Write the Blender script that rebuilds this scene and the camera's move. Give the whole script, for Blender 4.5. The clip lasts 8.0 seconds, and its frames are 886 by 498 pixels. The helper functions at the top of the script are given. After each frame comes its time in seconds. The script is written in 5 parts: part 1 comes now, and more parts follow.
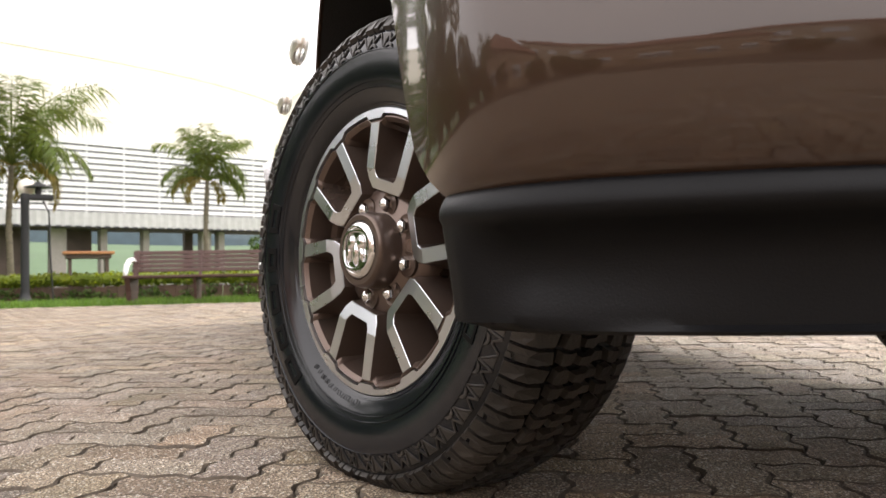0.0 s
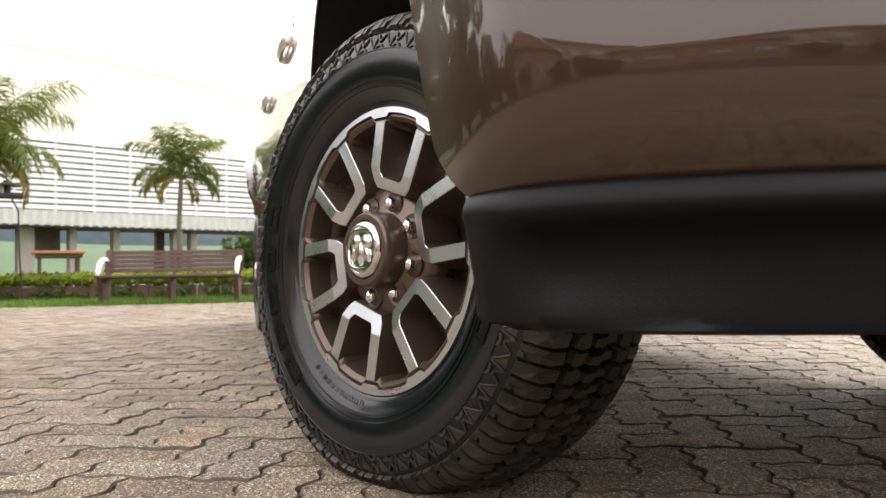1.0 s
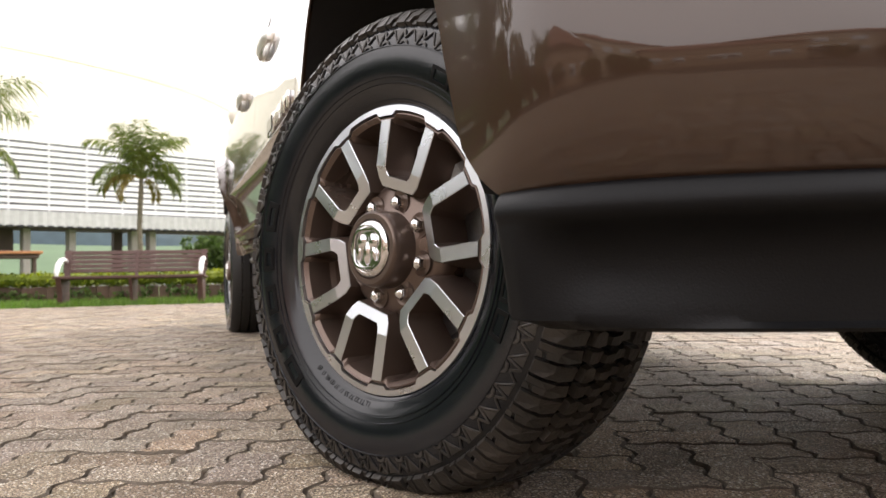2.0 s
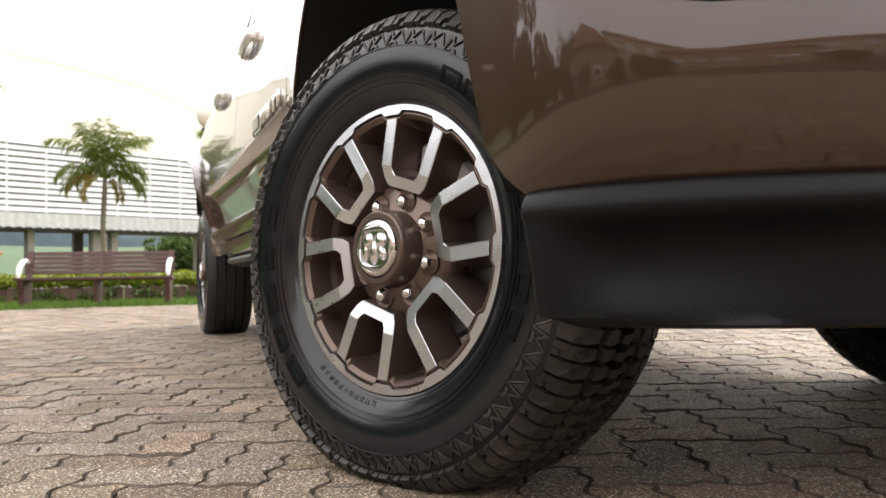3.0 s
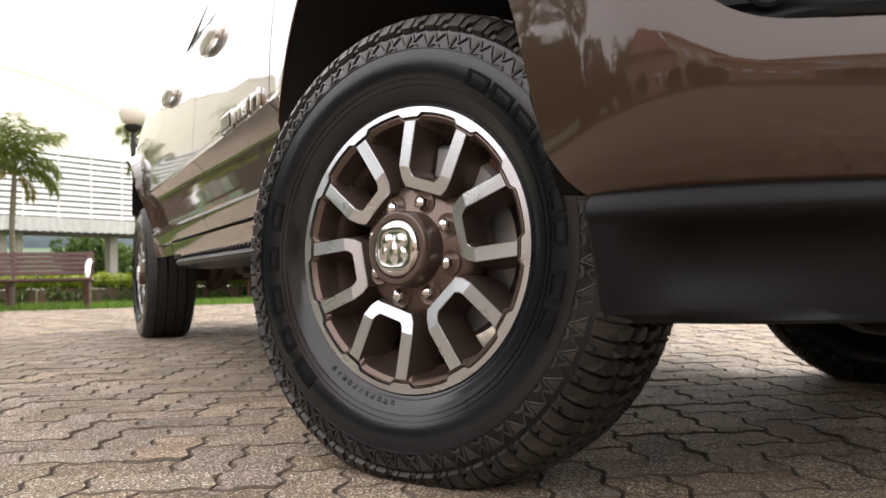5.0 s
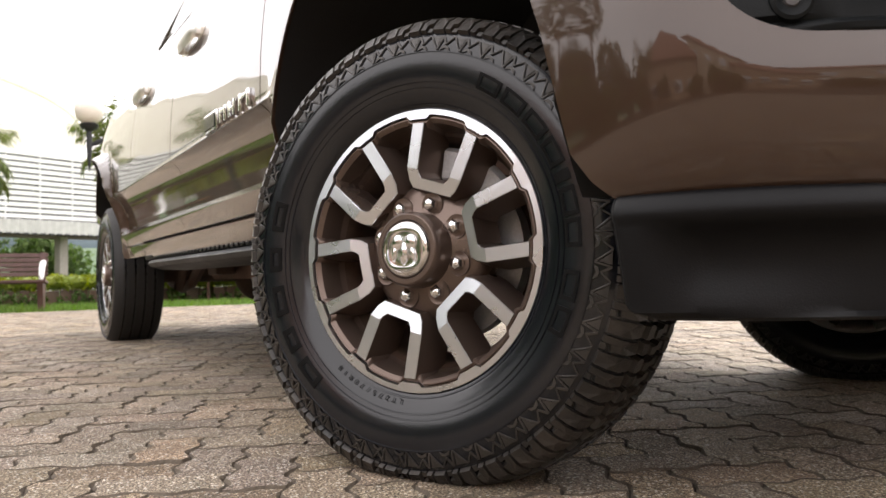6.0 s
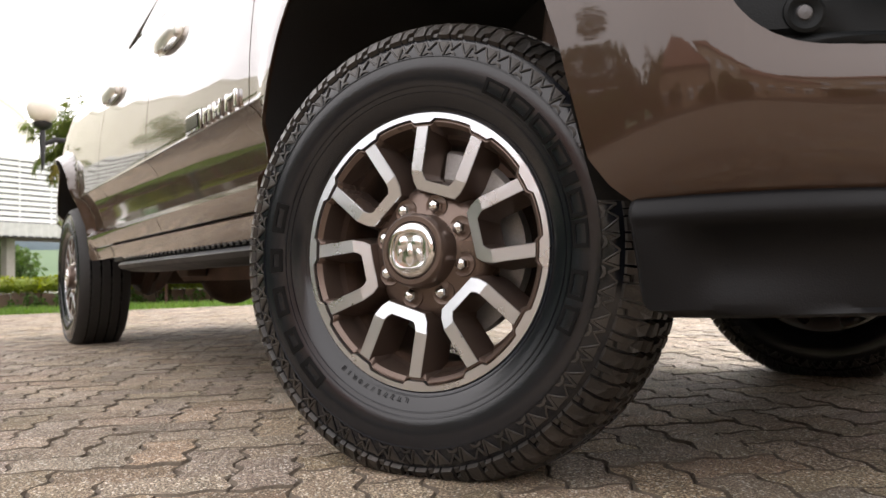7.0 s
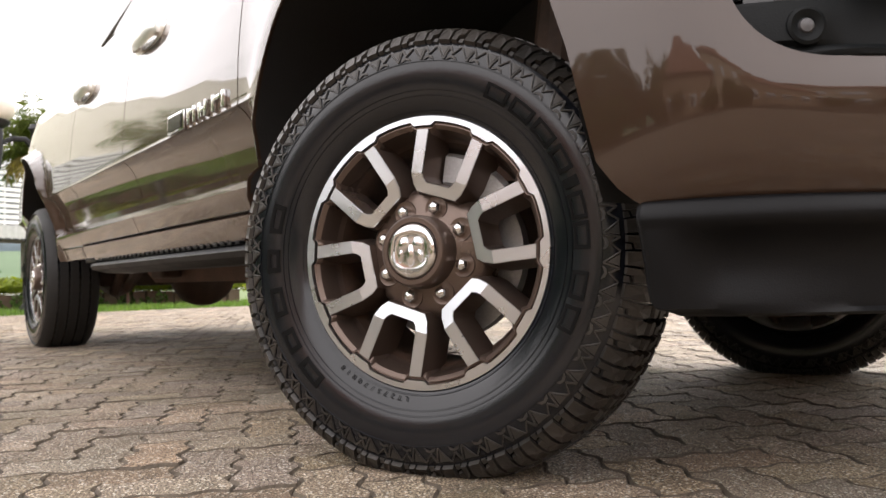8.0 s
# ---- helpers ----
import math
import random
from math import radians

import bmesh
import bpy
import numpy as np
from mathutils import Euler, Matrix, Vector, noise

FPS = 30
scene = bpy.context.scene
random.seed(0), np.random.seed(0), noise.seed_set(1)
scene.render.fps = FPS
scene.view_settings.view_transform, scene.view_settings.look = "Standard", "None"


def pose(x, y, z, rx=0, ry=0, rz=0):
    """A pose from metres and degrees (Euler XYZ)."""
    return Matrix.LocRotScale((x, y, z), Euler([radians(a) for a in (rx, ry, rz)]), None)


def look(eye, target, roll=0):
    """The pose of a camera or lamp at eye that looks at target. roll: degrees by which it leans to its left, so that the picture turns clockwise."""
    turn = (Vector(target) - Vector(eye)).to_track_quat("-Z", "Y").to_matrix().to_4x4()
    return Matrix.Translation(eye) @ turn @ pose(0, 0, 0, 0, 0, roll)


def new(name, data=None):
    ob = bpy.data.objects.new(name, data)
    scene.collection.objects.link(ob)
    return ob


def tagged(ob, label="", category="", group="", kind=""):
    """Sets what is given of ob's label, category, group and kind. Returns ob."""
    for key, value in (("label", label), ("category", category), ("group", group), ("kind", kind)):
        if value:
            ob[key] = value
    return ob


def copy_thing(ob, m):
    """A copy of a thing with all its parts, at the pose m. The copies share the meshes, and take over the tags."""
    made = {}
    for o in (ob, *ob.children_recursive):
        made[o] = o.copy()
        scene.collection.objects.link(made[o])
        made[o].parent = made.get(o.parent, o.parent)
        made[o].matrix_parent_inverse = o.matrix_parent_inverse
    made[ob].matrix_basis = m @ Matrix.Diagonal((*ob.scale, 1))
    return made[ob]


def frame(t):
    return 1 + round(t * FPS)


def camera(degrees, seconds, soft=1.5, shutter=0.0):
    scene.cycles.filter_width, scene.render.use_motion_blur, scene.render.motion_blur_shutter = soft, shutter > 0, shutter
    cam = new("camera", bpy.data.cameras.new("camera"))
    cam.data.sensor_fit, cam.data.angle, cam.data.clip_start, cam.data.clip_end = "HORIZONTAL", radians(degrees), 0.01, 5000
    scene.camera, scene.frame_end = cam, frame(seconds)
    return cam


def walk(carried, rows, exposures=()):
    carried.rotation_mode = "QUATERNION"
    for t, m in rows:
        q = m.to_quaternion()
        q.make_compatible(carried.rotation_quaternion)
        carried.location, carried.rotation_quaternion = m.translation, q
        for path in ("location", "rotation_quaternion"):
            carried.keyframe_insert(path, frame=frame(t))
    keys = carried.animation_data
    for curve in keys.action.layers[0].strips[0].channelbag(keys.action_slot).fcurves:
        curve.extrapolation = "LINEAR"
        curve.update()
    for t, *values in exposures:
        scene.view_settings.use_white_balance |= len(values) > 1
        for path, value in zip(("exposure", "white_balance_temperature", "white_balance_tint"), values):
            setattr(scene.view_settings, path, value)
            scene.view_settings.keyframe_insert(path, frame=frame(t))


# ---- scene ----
cam = camera(60.8, 8.0)
# the lens is focused on the wheel and softens the distance a little
cam.data.dof.use_dof, cam.data.dof.focus_distance, cam.data.dof.aperture_fstop = True, 1.28, 8.5
PATH = [
    (0, (1.305, -1.208, 0.347), (-0.625, -0.688, 0.412), -1.1),
    (0.5, (1.299, -1.229, 0.346), (-0.624, -0.683, 0.413), -0.9),
    (1, (1.289, -1.259, 0.346), (-0.622, -0.672, 0.413), -0.9),
    (1.5, (1.273, -1.295, 0.347), (-0.622, -0.659, 0.412), -1.0),
    (3, (1.239, -1.393, 0.344), (-0.608, -0.628, 0.411), -1.1),
    (3.5, (1.227, -1.429, 0.344), (-0.601, -0.621, 0.411), -1.1),
    (4, (1.214, -1.469, 0.343), (-0.593, -0.614, 0.411), -1.1),
    (4.5, (1.199, -1.509, 0.343), (-0.583, -0.604, 0.412), -1.1),
    (6, (1.158, -1.636, 0.343), (-0.541, -0.584, 0.414), -1.2),
    (6.5, (1.144, -1.677, 0.342), (-0.524, -0.576, 0.414), -1.3),
    (7, (1.133, -1.718, 0.342), (-0.504, -0.571, 0.416), -1.3),
    (7.5, (1.122, -1.757, 0.343), (-0.483, -0.566, 0.417), -1.4),
    (8, (1.112, -1.784, 0.341), (-0.466, -0.558, 0.418), -1.3),
]
EXPOSURE = 0.77
walk(cam, [(t, look(eye, target, roll)) for t, eye, target, roll in PATH], [(0, EXPOSURE), (8, EXPOSURE)])

# ---- light: bright overcast sky, broad soft sun ----
world = bpy.data.worlds.new("overcast_sky")
scene.world = world
world.use_nodes = True
wn, wl = world.node_tree.nodes, world.node_tree.links
background = wn["Background"]
sky = wn.new("ShaderNodeTexSky")
sky.sky_type, sky.sun_disc = "NISHITA", False
SUN_ELEVATION, SUN_AZIMUTH = 40.0, 122.0     # degrees; azimuth from +x, counter-clockwise
sky.sun_elevation, sky.sun_rotation = radians(SUN_ELEVATION), radians(90 - SUN_AZIMUTH)
sky.air_density, sky.dust_density, sky.ozone_density = 1.0, 4.0, 1.0
veil = wn.new("ShaderNodeMixRGB")            # cloud cover takes most of the blue away
veil.inputs["Fac"].default_value = 0.82
veil.inputs["Color2"].default_value = (12.1, 11.3, 11.1, 1)
wl.new(sky.outputs["Color"], veil.inputs["Color1"])
wl.new(veil.outputs["Color"], background.inputs["Color"])
background.inputs["Strength"].default_value = 0.172
sun_data = bpy.data.lights.new("sun", "SUN")
sun_data.energy, sun_data.angle, sun_data.color = 1.6, radians(16), (1.0, 0.95, 0.87)
sun = new("sun", sun_data)
sun_way = Vector((math.cos(radians(SUN_AZIMUTH)) * math.cos(radians(SUN_ELEVATION)), math.sin(radians(SUN_AZIMUTH)) * math.cos(radians(SUN_ELEVATION)), math.sin(radians(SUN_ELEVATION))))
sun.matrix_world = look(sun_way * 40, (0, 0, 0))
tagged(sun, "soft daylight sun behind thin cloud", "sun", kind="structure")


# ---- materials ----
def surface(name, c1, c2=None, rough=0.5, metal=0.0, scale=8.0, fine=90.0, bump=0.0, bump_scale=None, spread=0.12, coat=0.0,
            vary=None, vary_amount=0.0, stretch=(1, 1, 1), c3=None, spots=0.0, pits=0.0, pit_scale=420.0, stones=None, moss=None, world_space=False):
    """A material with colour at two scales, uneven gloss and fine relief. vary: 'object' or 'island' gives each piece its own tone."""
    m = bpy.data.materials.new(name)
    m.use_nodes = True
    n, l = m.node_tree.nodes, m.node_tree.links
    b = n["Principled BSDF"]
    c2 = c2 or tuple(0.75 * v for v in c1)
    co = n.new("ShaderNodeTexCoord")
    mp = n.new("ShaderNodeMapping")
    mp.inputs["Scale"].default_value = stretch
    l.new(n.new("ShaderNodeNewGeometry").outputs["Position"] if world_space else co.outputs["Object"], mp.inputs["Vector"])
    big = n.new("ShaderNodeTexNoise")
    big.inputs["Scale"].default_value, big.inputs["Detail"].default_value = scale, 5
    small = n.new("ShaderNodeTexNoise")
    small.inputs["Scale"].default_value, small.inputs["Detail"].default_value = fine, 4
    l.new(mp.outputs["Vector"], big.inputs["Vector"])
    l.new(mp.outputs["Vector"], small.inputs["Vector"])
    ramp = n.new("ShaderNodeMapRange")
    ramp.inputs["From Min"].default_value, ramp.inputs["From Max"].default_value = 0.3, 0.7
    l.new(big.outputs["Fac"], ramp.inputs["Value"])
    mix = n.new("ShaderNodeMixRGB")
    mix.inputs["Color1"].default_value, mix.inputs["Color2"].default_value = (*c1, 1), (*c2, 1)
    l.new(ramp.outputs["Result"], mix.inputs["Fac"])
    colour = mix.outputs["Color"]
    if c3:
        third = n.new("ShaderNodeMixRGB")
        third.inputs["Color2"].default_value = (*c3, 1)
        cut = n.new("ShaderNodeMapRange")
        cut.inputs["From Min"].default_value, cut.inputs["From Max"].default_value = 0.62 - 0.2 * spots, 0.72 - 0.1 * spots
        l.new(small.outputs["Fac"], cut.inputs["Value"])
        l.new(cut.outputs["Result"], third.inputs["Fac"])
        l.new(colour, third.inputs["Color1"])
        colour = third.outputs["Color"]
    grain = n.new("ShaderNodeHueSaturation")
    grain_v = n.new("ShaderNodeMapRange")
    grain_v.inputs["To Min"].default_value, grain_v.inputs["To Max"].default_value = 1 - spread * 1.6, 1 + spread * 1.6
    l.new(small.outputs["Fac"], grain_v.inputs["Value"])
    l.new(grain_v.outputs["Result"], grain.inputs["Value"])
    l.new(colour, grain.inputs["Color"])
    colour = grain.outputs["Color"]
    if pits:
        hole = n.new("ShaderNodeTexNoise")
        hole.inputs["Scale"].default_value, hole.inputs["Detail"].default_value, hole.inputs["Roughness"].default_value = pit_scale, 3, 0.65
        l.new(mp.outputs["Vector"], hole.inputs["Vector"])
        hr = n.new("ShaderNodeMapRange")
        hr.inputs["From Min"].default_value, hr.inputs["From Max"].default_value = 0.36, 0.64
        hr.inputs["To Min"].default_value, hr.inputs["To Max"].default_value = 1 - pits, 1 + 0.8 * pits
        l.new(hole.outputs["Fac"], hr.inputs["Value"])
        worn = n.new("ShaderNodeHueSaturation")
        l.new(hr.outputs["Result"], worn.inputs["Value"])
        l.new(colour, worn.inputs["Color"])
        colour = worn.outputs["Color"]
    if stones:
        # pale chips of aggregate laid bare in the surface
        cells = n.new("ShaderNodeTexVoronoi")
        cells.inputs["Scale"].default_value = 165
        l.new(mp.outputs["Vector"], cells.inputs["Vector"])
        split = n.new("ShaderNodeSeparateColor")
        l.new(cells.outputs["Color"], split.inputs["Color"])
        pick = n.new("ShaderNodeMapRange")
        pick.inputs["From Min"].default_value, pick.inputs["From Max"].default_value = 0.78, 0.84
        l.new(split.outputs["Red"], pick.inputs["Value"])
        core = n.new("ShaderNodeMapRange")
        core.inputs["From Min"].default_value, core.inputs["From Max"].default_value = 0.50, 0.30
        l.new(cells.outputs["Distance"], core.inputs["Value"])
        chip = n.new("ShaderNodeMath")
        chip.operation = "MULTIPLY"
        l.new(pick.outputs["Result"], chip.inputs[0])
        l.new(core.outputs["Result"], chip.inputs[1])
        paler = n.new("ShaderNodeMixRGB")
        paler.inputs["Color2"].default_value = (*stones, 1)
        l.new(chip.outputs["Value"], paler.inputs["Fac"])
        l.new(colour, paler.inputs["Color1"])
        colour = paler.outputs["Color"]
    if moss:
        # broad greenish and brown stains over many pieces
        broad = n.new("ShaderNodeTexNoise")
        broad.inputs["Scale"].default_value, broad.inputs["Detail"].default_value, broad.inputs["Roughness"].default_value = 2.2, 8, 0.7
        l.new(mp.outputs["Vector"], broad.inputs["Vector"])
        patch = n.new("ShaderNodeMapRange")
        patch.inputs["From Min"].default_value, patch.inputs["From Max"].default_value = 0.50, 0.74
        patch.inputs["To Max"].default_value = 0.75
        l.new(broad.outputs["Fac"], patch.inputs["Value"])
        stain = n.new("ShaderNodeMixRGB")
        stain.inputs["Color2"].default_value = (*moss, 1)
        l.new(patch.outputs["Result"], stain.inputs["Fac"])
        l.new(colour, stain.inputs["Color1"])
        colour = stain.outputs["Color"]
    if vary:
        if vary == "object":
            info = n.new("ShaderNodeObjectInfo")
            rnd = info.outputs["Random"]
        else:
            info = n.new("ShaderNodeNewGeometry")
            rnd = info.outputs["Random Per Island"]
        vr = n.new("ShaderNodeMapRange")
        vr.inputs["To Min"].default_value, vr.inputs["To Max"].default_value = 1 - vary_amount, 1 + vary_amount
        l.new(rnd, vr.inputs["Value"])
        tone = n.new("ShaderNodeHueSaturation")
        l.new(vr.outputs["Result"], tone.inputs["Value"])
        white = n.new("ShaderNodeTexWhiteNoise")
        white.noise_dimensions = "1D"
        l.new(rnd, white.inputs["W"])
        sat = n.new("ShaderNodeMapRange")
        sat.inputs["To Min"].default_value, sat.inputs["To Max"].default_value = 0.78, 1.14
        l.new(white.outputs["Value"], sat.inputs["Value"])
        l.new(sat.outputs["Result"], tone.inputs["Saturation"])
        hue = n.new("ShaderNodeMapRange")
        hue.inputs["To Min"].default_value, hue.inputs["To Max"].default_value = 0.490, 0.508
        turn = n.new("ShaderNodeTexWhiteNoise")
        turn.noise_dimensions = "1D"
        l.new(white.outputs["Value"], turn.inputs["W"])
        l.new(turn.outputs["Value"], hue.inputs["Value"])
        l.new(hue.outputs["Result"], tone.inputs["Hue"])
        l.new(colour, tone.inputs["Color"])
        colour = tone.outputs["Color"]
    l.new(colour, b.inputs["Base Color"])
    rr = n.new("ShaderNodeMapRange")
    rr.inputs["To Min"].default_value, rr.inputs["To Max"].default_value = max(0.02, rough - 0.12 * min(1, rough * 3)), min(1, rough + 0.12 * min(1, rough * 3))
    l.new(big.outputs["Fac"], rr.inputs["Value"])
    l.new(rr.outputs["Result"], b.inputs["Roughness"])
    b.inputs["Metallic"].default_value = metal
    if coat:
        b.inputs["Coat Weight"].default_value, b.inputs["Coat Roughness"].default_value = coat, 0.045
    if bump:
        bp = n.new("ShaderNodeBump")
        bp.inputs["Strength"].default_value, bp.inputs["Distance"].default_value = 1.0, bump
        rel = small
        if bump_scale:
            rel = n.new("ShaderNodeTexNoise")
            rel.inputs["Scale"].default_value, rel.inputs["Detail"].default_value = bump_scale, 6
            l.new(mp.outputs["Vector"], rel.inputs["Vector"])
        l.new(rel.outputs["Fac"], bp.inputs["Height"])
        l.new(bp.outputs["Normal"], b.inputs["Normal"])
    return m


def dull(m, level):
    """Less mirror-like gloss on a plastic or rubber."""
    m.node_tree.nodes["Principled BSDF"].inputs["Specular IOR Level"].default_value = level
    return m


def leafy(name, c1, c2, rough=0.55):
    """Leaves: each island its own green, a little light passes through."""
    m = surface(name, c1, c2, rough, scale=3, fine=40, spread=0.2, vary="island", vary_amount=0.35)
    n, l = m.node_tree.nodes, m.node_tree.links
    b = n["Principled BSDF"]
    b.inputs["Specular IOR Level"].default_value = 0.2
    through_light = n.new("ShaderNodeBsdfTranslucent")
    l.new(b.inputs["Base Color"].links[0].from_socket, through_light.inputs["Color"])
    both = n.new("ShaderNodeMixShader")
    both.inputs["Fac"].default_value = 0.38
    l.new(b.outputs["BSDF"], both.inputs[1])
    l.new(through_light.outputs["BSDF"], both.inputs[2])
    l.new(both.outputs["Shader"], n["Material Output"].inputs["Surface"])
    return m


PAINT = surface("brown_metallic_paint", (0.044, 0.0245, 0.0160), (0.040, 0.0225, 0.0147), 0.34, 0.12, scale=2, fine=900, spread=0.05, coat=1.0)
PLASTIC = dull(surface("black_textured_plastic", (0.0042, 0.0044, 0.0052), (0.0054, 0.0056, 0.0065), 0.42, 0, scale=6, fine=500, bump=0.0003, spread=0.08), 0.16)
# the clear coat's gloss rises towards glancing views
glance = PAINT.node_tree.nodes.new("ShaderNodeLayerWeight")
glance.inputs["Blend"].default_value = 0.5
gloss = PAINT.node_tree.nodes.new("ShaderNodeMapRange")
for socket, value in (("From Min", 0.50), ("From Max", 0.80), ("To Min", 1.52), ("To Max", 2.6)):
    gloss.inputs[socket].default_value = value
PAINT.node_tree.links.new(glance.outputs["Facing"], gloss.inputs["Value"])
PAINT.node_tree.links.new(gloss.outputs["Result"], PAINT.node_tree.nodes["Principled BSDF"].inputs["Coat IOR"])
PAINT.node_tree.nodes["Principled BSDF"].inputs["Specular IOR Level"].default_value = 0.1
PANEL = dull(surface("blue_black_panel_plastic", (0.0050, 0.0062, 0.0070), (0.0065, 0.0078, 0.0086), 0.5, 0, scale=6, fine=500, bump=0.0003, spread=0.08), 0.14)
DARK_PLASTIC = surface("black_liner_plastic", (0.006, 0.006, 0.006), (0.010, 0.0095, 0.009), 0.75, scale=10, fine=200, bump=0.001)
GLOSS_BLACK = surface("gloss_black_trim", (0.012, 0.012, 0.013), (0.016, 0.016, 0.017), 0.18, scale=8, fine=300)
RUBBER = surface("tyre_rubber", (0.0040, 0.0048, 0.0075), (0.0056, 0.0066, 0.0095), 0.18, scale=9, fine=260, bump=0.00012, spread=0.12)
RUBBER.node_tree.nodes["Principled BSDF"].inputs["Specular IOR Level"].default_value = 0.52
TREAD = surface("worn_tread_rubber", (0.0150, 0.0140, 0.0132), (0.046, 0.0390, 0.0330), 0.46, scale=14, fine=160, bump=0.0012, spread=0.2)
ROAD_TREAD = surface("road_tread_rubber", (0.0065, 0.0065, 0.0068), (0.0130, 0.0120, 0.0112), 0.62, scale=14, fine=160, bump=0.0010, spread=0.2)
LETTER = surface("raised_letter_rubber", (0.0024, 0.0024, 0.0026), (0.0034, 0.0034, 0.0036), 0.42, scale=20, fine=300)
LETTER.node_tree.nodes["Principled BSDF"].inputs["Specular IOR Level"].default_value = 0.12
WHEEL_BROWN = surface("satin_brown_wheel_paint", (0.142, 0.104, 0.086), (0.126, 0.092, 0.076), 0.30, 0.60, scale=6, fine=500, spread=0.08)
MACHINED = surface("machined_aluminium", (0.60, 0.62, 0.65), (0.55, 0.57, 0.60), 0.29, 1.0, scale=9, fine=600, spread=0.02)
CHROME = surface("chrome", (0.78, 0.78, 0.78), (0.73, 0.73, 0.73), 0.12, 1.0, scale=10, fine=80, spread=0.03)
SATIN = surface("satin_chrome", (0.88, 0.87, 0.84), (0.84, 0.83, 0.80), 0.40, 1.0, scale=10, fine=80, spread=0.03)
STEEL = surface("brake_steel", (0.55, 0.56, 0.58), (0.44, 0.45, 0.47), 0.42, 0.5, scale=12, fine=200, spread=0.15)
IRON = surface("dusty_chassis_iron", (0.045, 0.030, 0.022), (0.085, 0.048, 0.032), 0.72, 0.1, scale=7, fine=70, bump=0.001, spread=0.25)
DUSTY = surface("dust_red_frame_paint", (0.13, 0.062, 0.038), (0.060, 0.036, 0.026), 0.7, 0, scale=4, fine=60, bump=0.0008, spread=0.2)
GLASS_DARK = surface("tinted_glass", (0.34, 0.35, 0.36), (0.34, 0.35, 0.36), 0.04, 0.9, scale=2, fine=40, spread=0.02, coat=1.0)
SENSOR = surface("grey_sensor_face", (0.10, 0.10, 0.105), (0.08, 0.08, 0.085), 0.35, 0.2, scale=20, fine=120, spread=0.1)
LENS = surface("clear_lamp_lens", (0.05, 0.05, 0.052), (0.04, 0.04, 0.042), 0.10, 0.3, scale=20, fine=120, spread=0.1)


# ---- mesh helpers ----
def finish(bm, name, material, smooth=None):
    me = bpy.data.meshes.new(name)
    bm.normal_update()
    if smooth is not None:
        limit = radians(smooth)
        for f in bm.faces:
            f.smooth = True
        for e in bm.edges:
            e.smooth = not (len(e.link_faces) == 2 and e.calc_face_angle(0) > limit)
    bm.to_mesh(me)
    bm.free()
    me.materials.append(material)
    return me


def part(name, bm, material, parent, label="", smooth=None):
    """One mesh object under a thing or under a part."""
    ob = new(name, finish(bm, name, material, smooth))
    ob.parent = parent
    return tagged(ob, label)


def thing(name, label, category, m=None, group="", kind=""):
    ob = new(name)
    ob.empty_display_size = 0.1
    if m is not None:
        ob.matrix_world = m
    return tagged(ob, label, category, group, kind)


def lone(name, bm, material, label, category, group="", kind="", smooth=None):
    """A thing that is one mesh."""
    return tagged(new(name, finish(bm, name, material, smooth)), label, category, group, kind)


def grid_faces(bm, rows, closed=False, flip=False):
    """Quads between rows of points; rows of one length. Doubled points collapse."""
    vs = [[bm.verts.new(p) for p in r] for r in rows]
    for a, b in zip(vs, vs[1:]):
        m = len(a)
        for k in range(m if closed else m - 1):
            q = [a[k], a[(k + 1) % m], b[(k + 1) % m], b[k]]
            if flip:
                q.reverse()
            bm.faces.new(q)
    return vs


def weld(bm, dist=0.0004):
    bmesh.ops.remove_doubles(bm, verts=bm.verts, dist=dist)
    bmesh.ops.dissolve_degenerate(bm, edges=bm.edges, dist=0.0002)


def box(bm, c, size, bevel=0.0, m=None):
    r = bmesh.ops.create_cube(bm, size=1)["verts"]
    bmesh.ops.scale(bm, verts=r, vec=size)
    if bevel:
        edges = list({e for v in r for e in v.link_edges})
        r = bmesh.ops.bevel(bm, geom=edges, offset=bevel, segments=2, affect="EDGES", profile=0.6)["verts"]
    if m is not None:
        bmesh.ops.transform(bm, matrix=m, verts=r)
    bmesh.ops.translate(bm, verts=r, vec=c)
    return r


def tube(bm, points, radii, n=12, caps=True):
    """A tapered tube along points."""
    points = [Vector(p) for p in points]
    rows = []
    for i, p in enumerate(points):
        way = (points[min(i + 1, len(points) - 1)] - points[max(i - 1, 0)]).normalized()
        side = way.cross(Vector((0.31, 0.17, 0.93)) if abs(way.z) < 0.9 else Vector((1, 0.13, 0))).normalized()
        up = side.cross(way)
        r = radii[i] if isinstance(radii, (list, tuple)) else radii
        rows.append([p + r * (math.cos(2 * math.pi * k / n) * side + math.sin(2 * math.pi * k / n) * up) for k in range(n)])
    vs = grid_faces(bm, rows, closed=True)
    if caps:
        bm.faces.new(list(reversed(vs[0])))
        bm.faces.new(vs[-1])


def revolve_y(bm, profile, n=96, cap=False):
    """A turned shape round the y axis; profile of (radius, outward), outward being -y."""
    rows = [[(r * math.sin(2 * math.pi * k / n), -d, r * math.cos(2 * math.pi * k / n)) for k in range(n)] for r, d in profile]
    vs = grid_faces(bm, rows, closed=True, flip=True)
    if cap:
        bm.faces.new(vs[-1])
    return vs


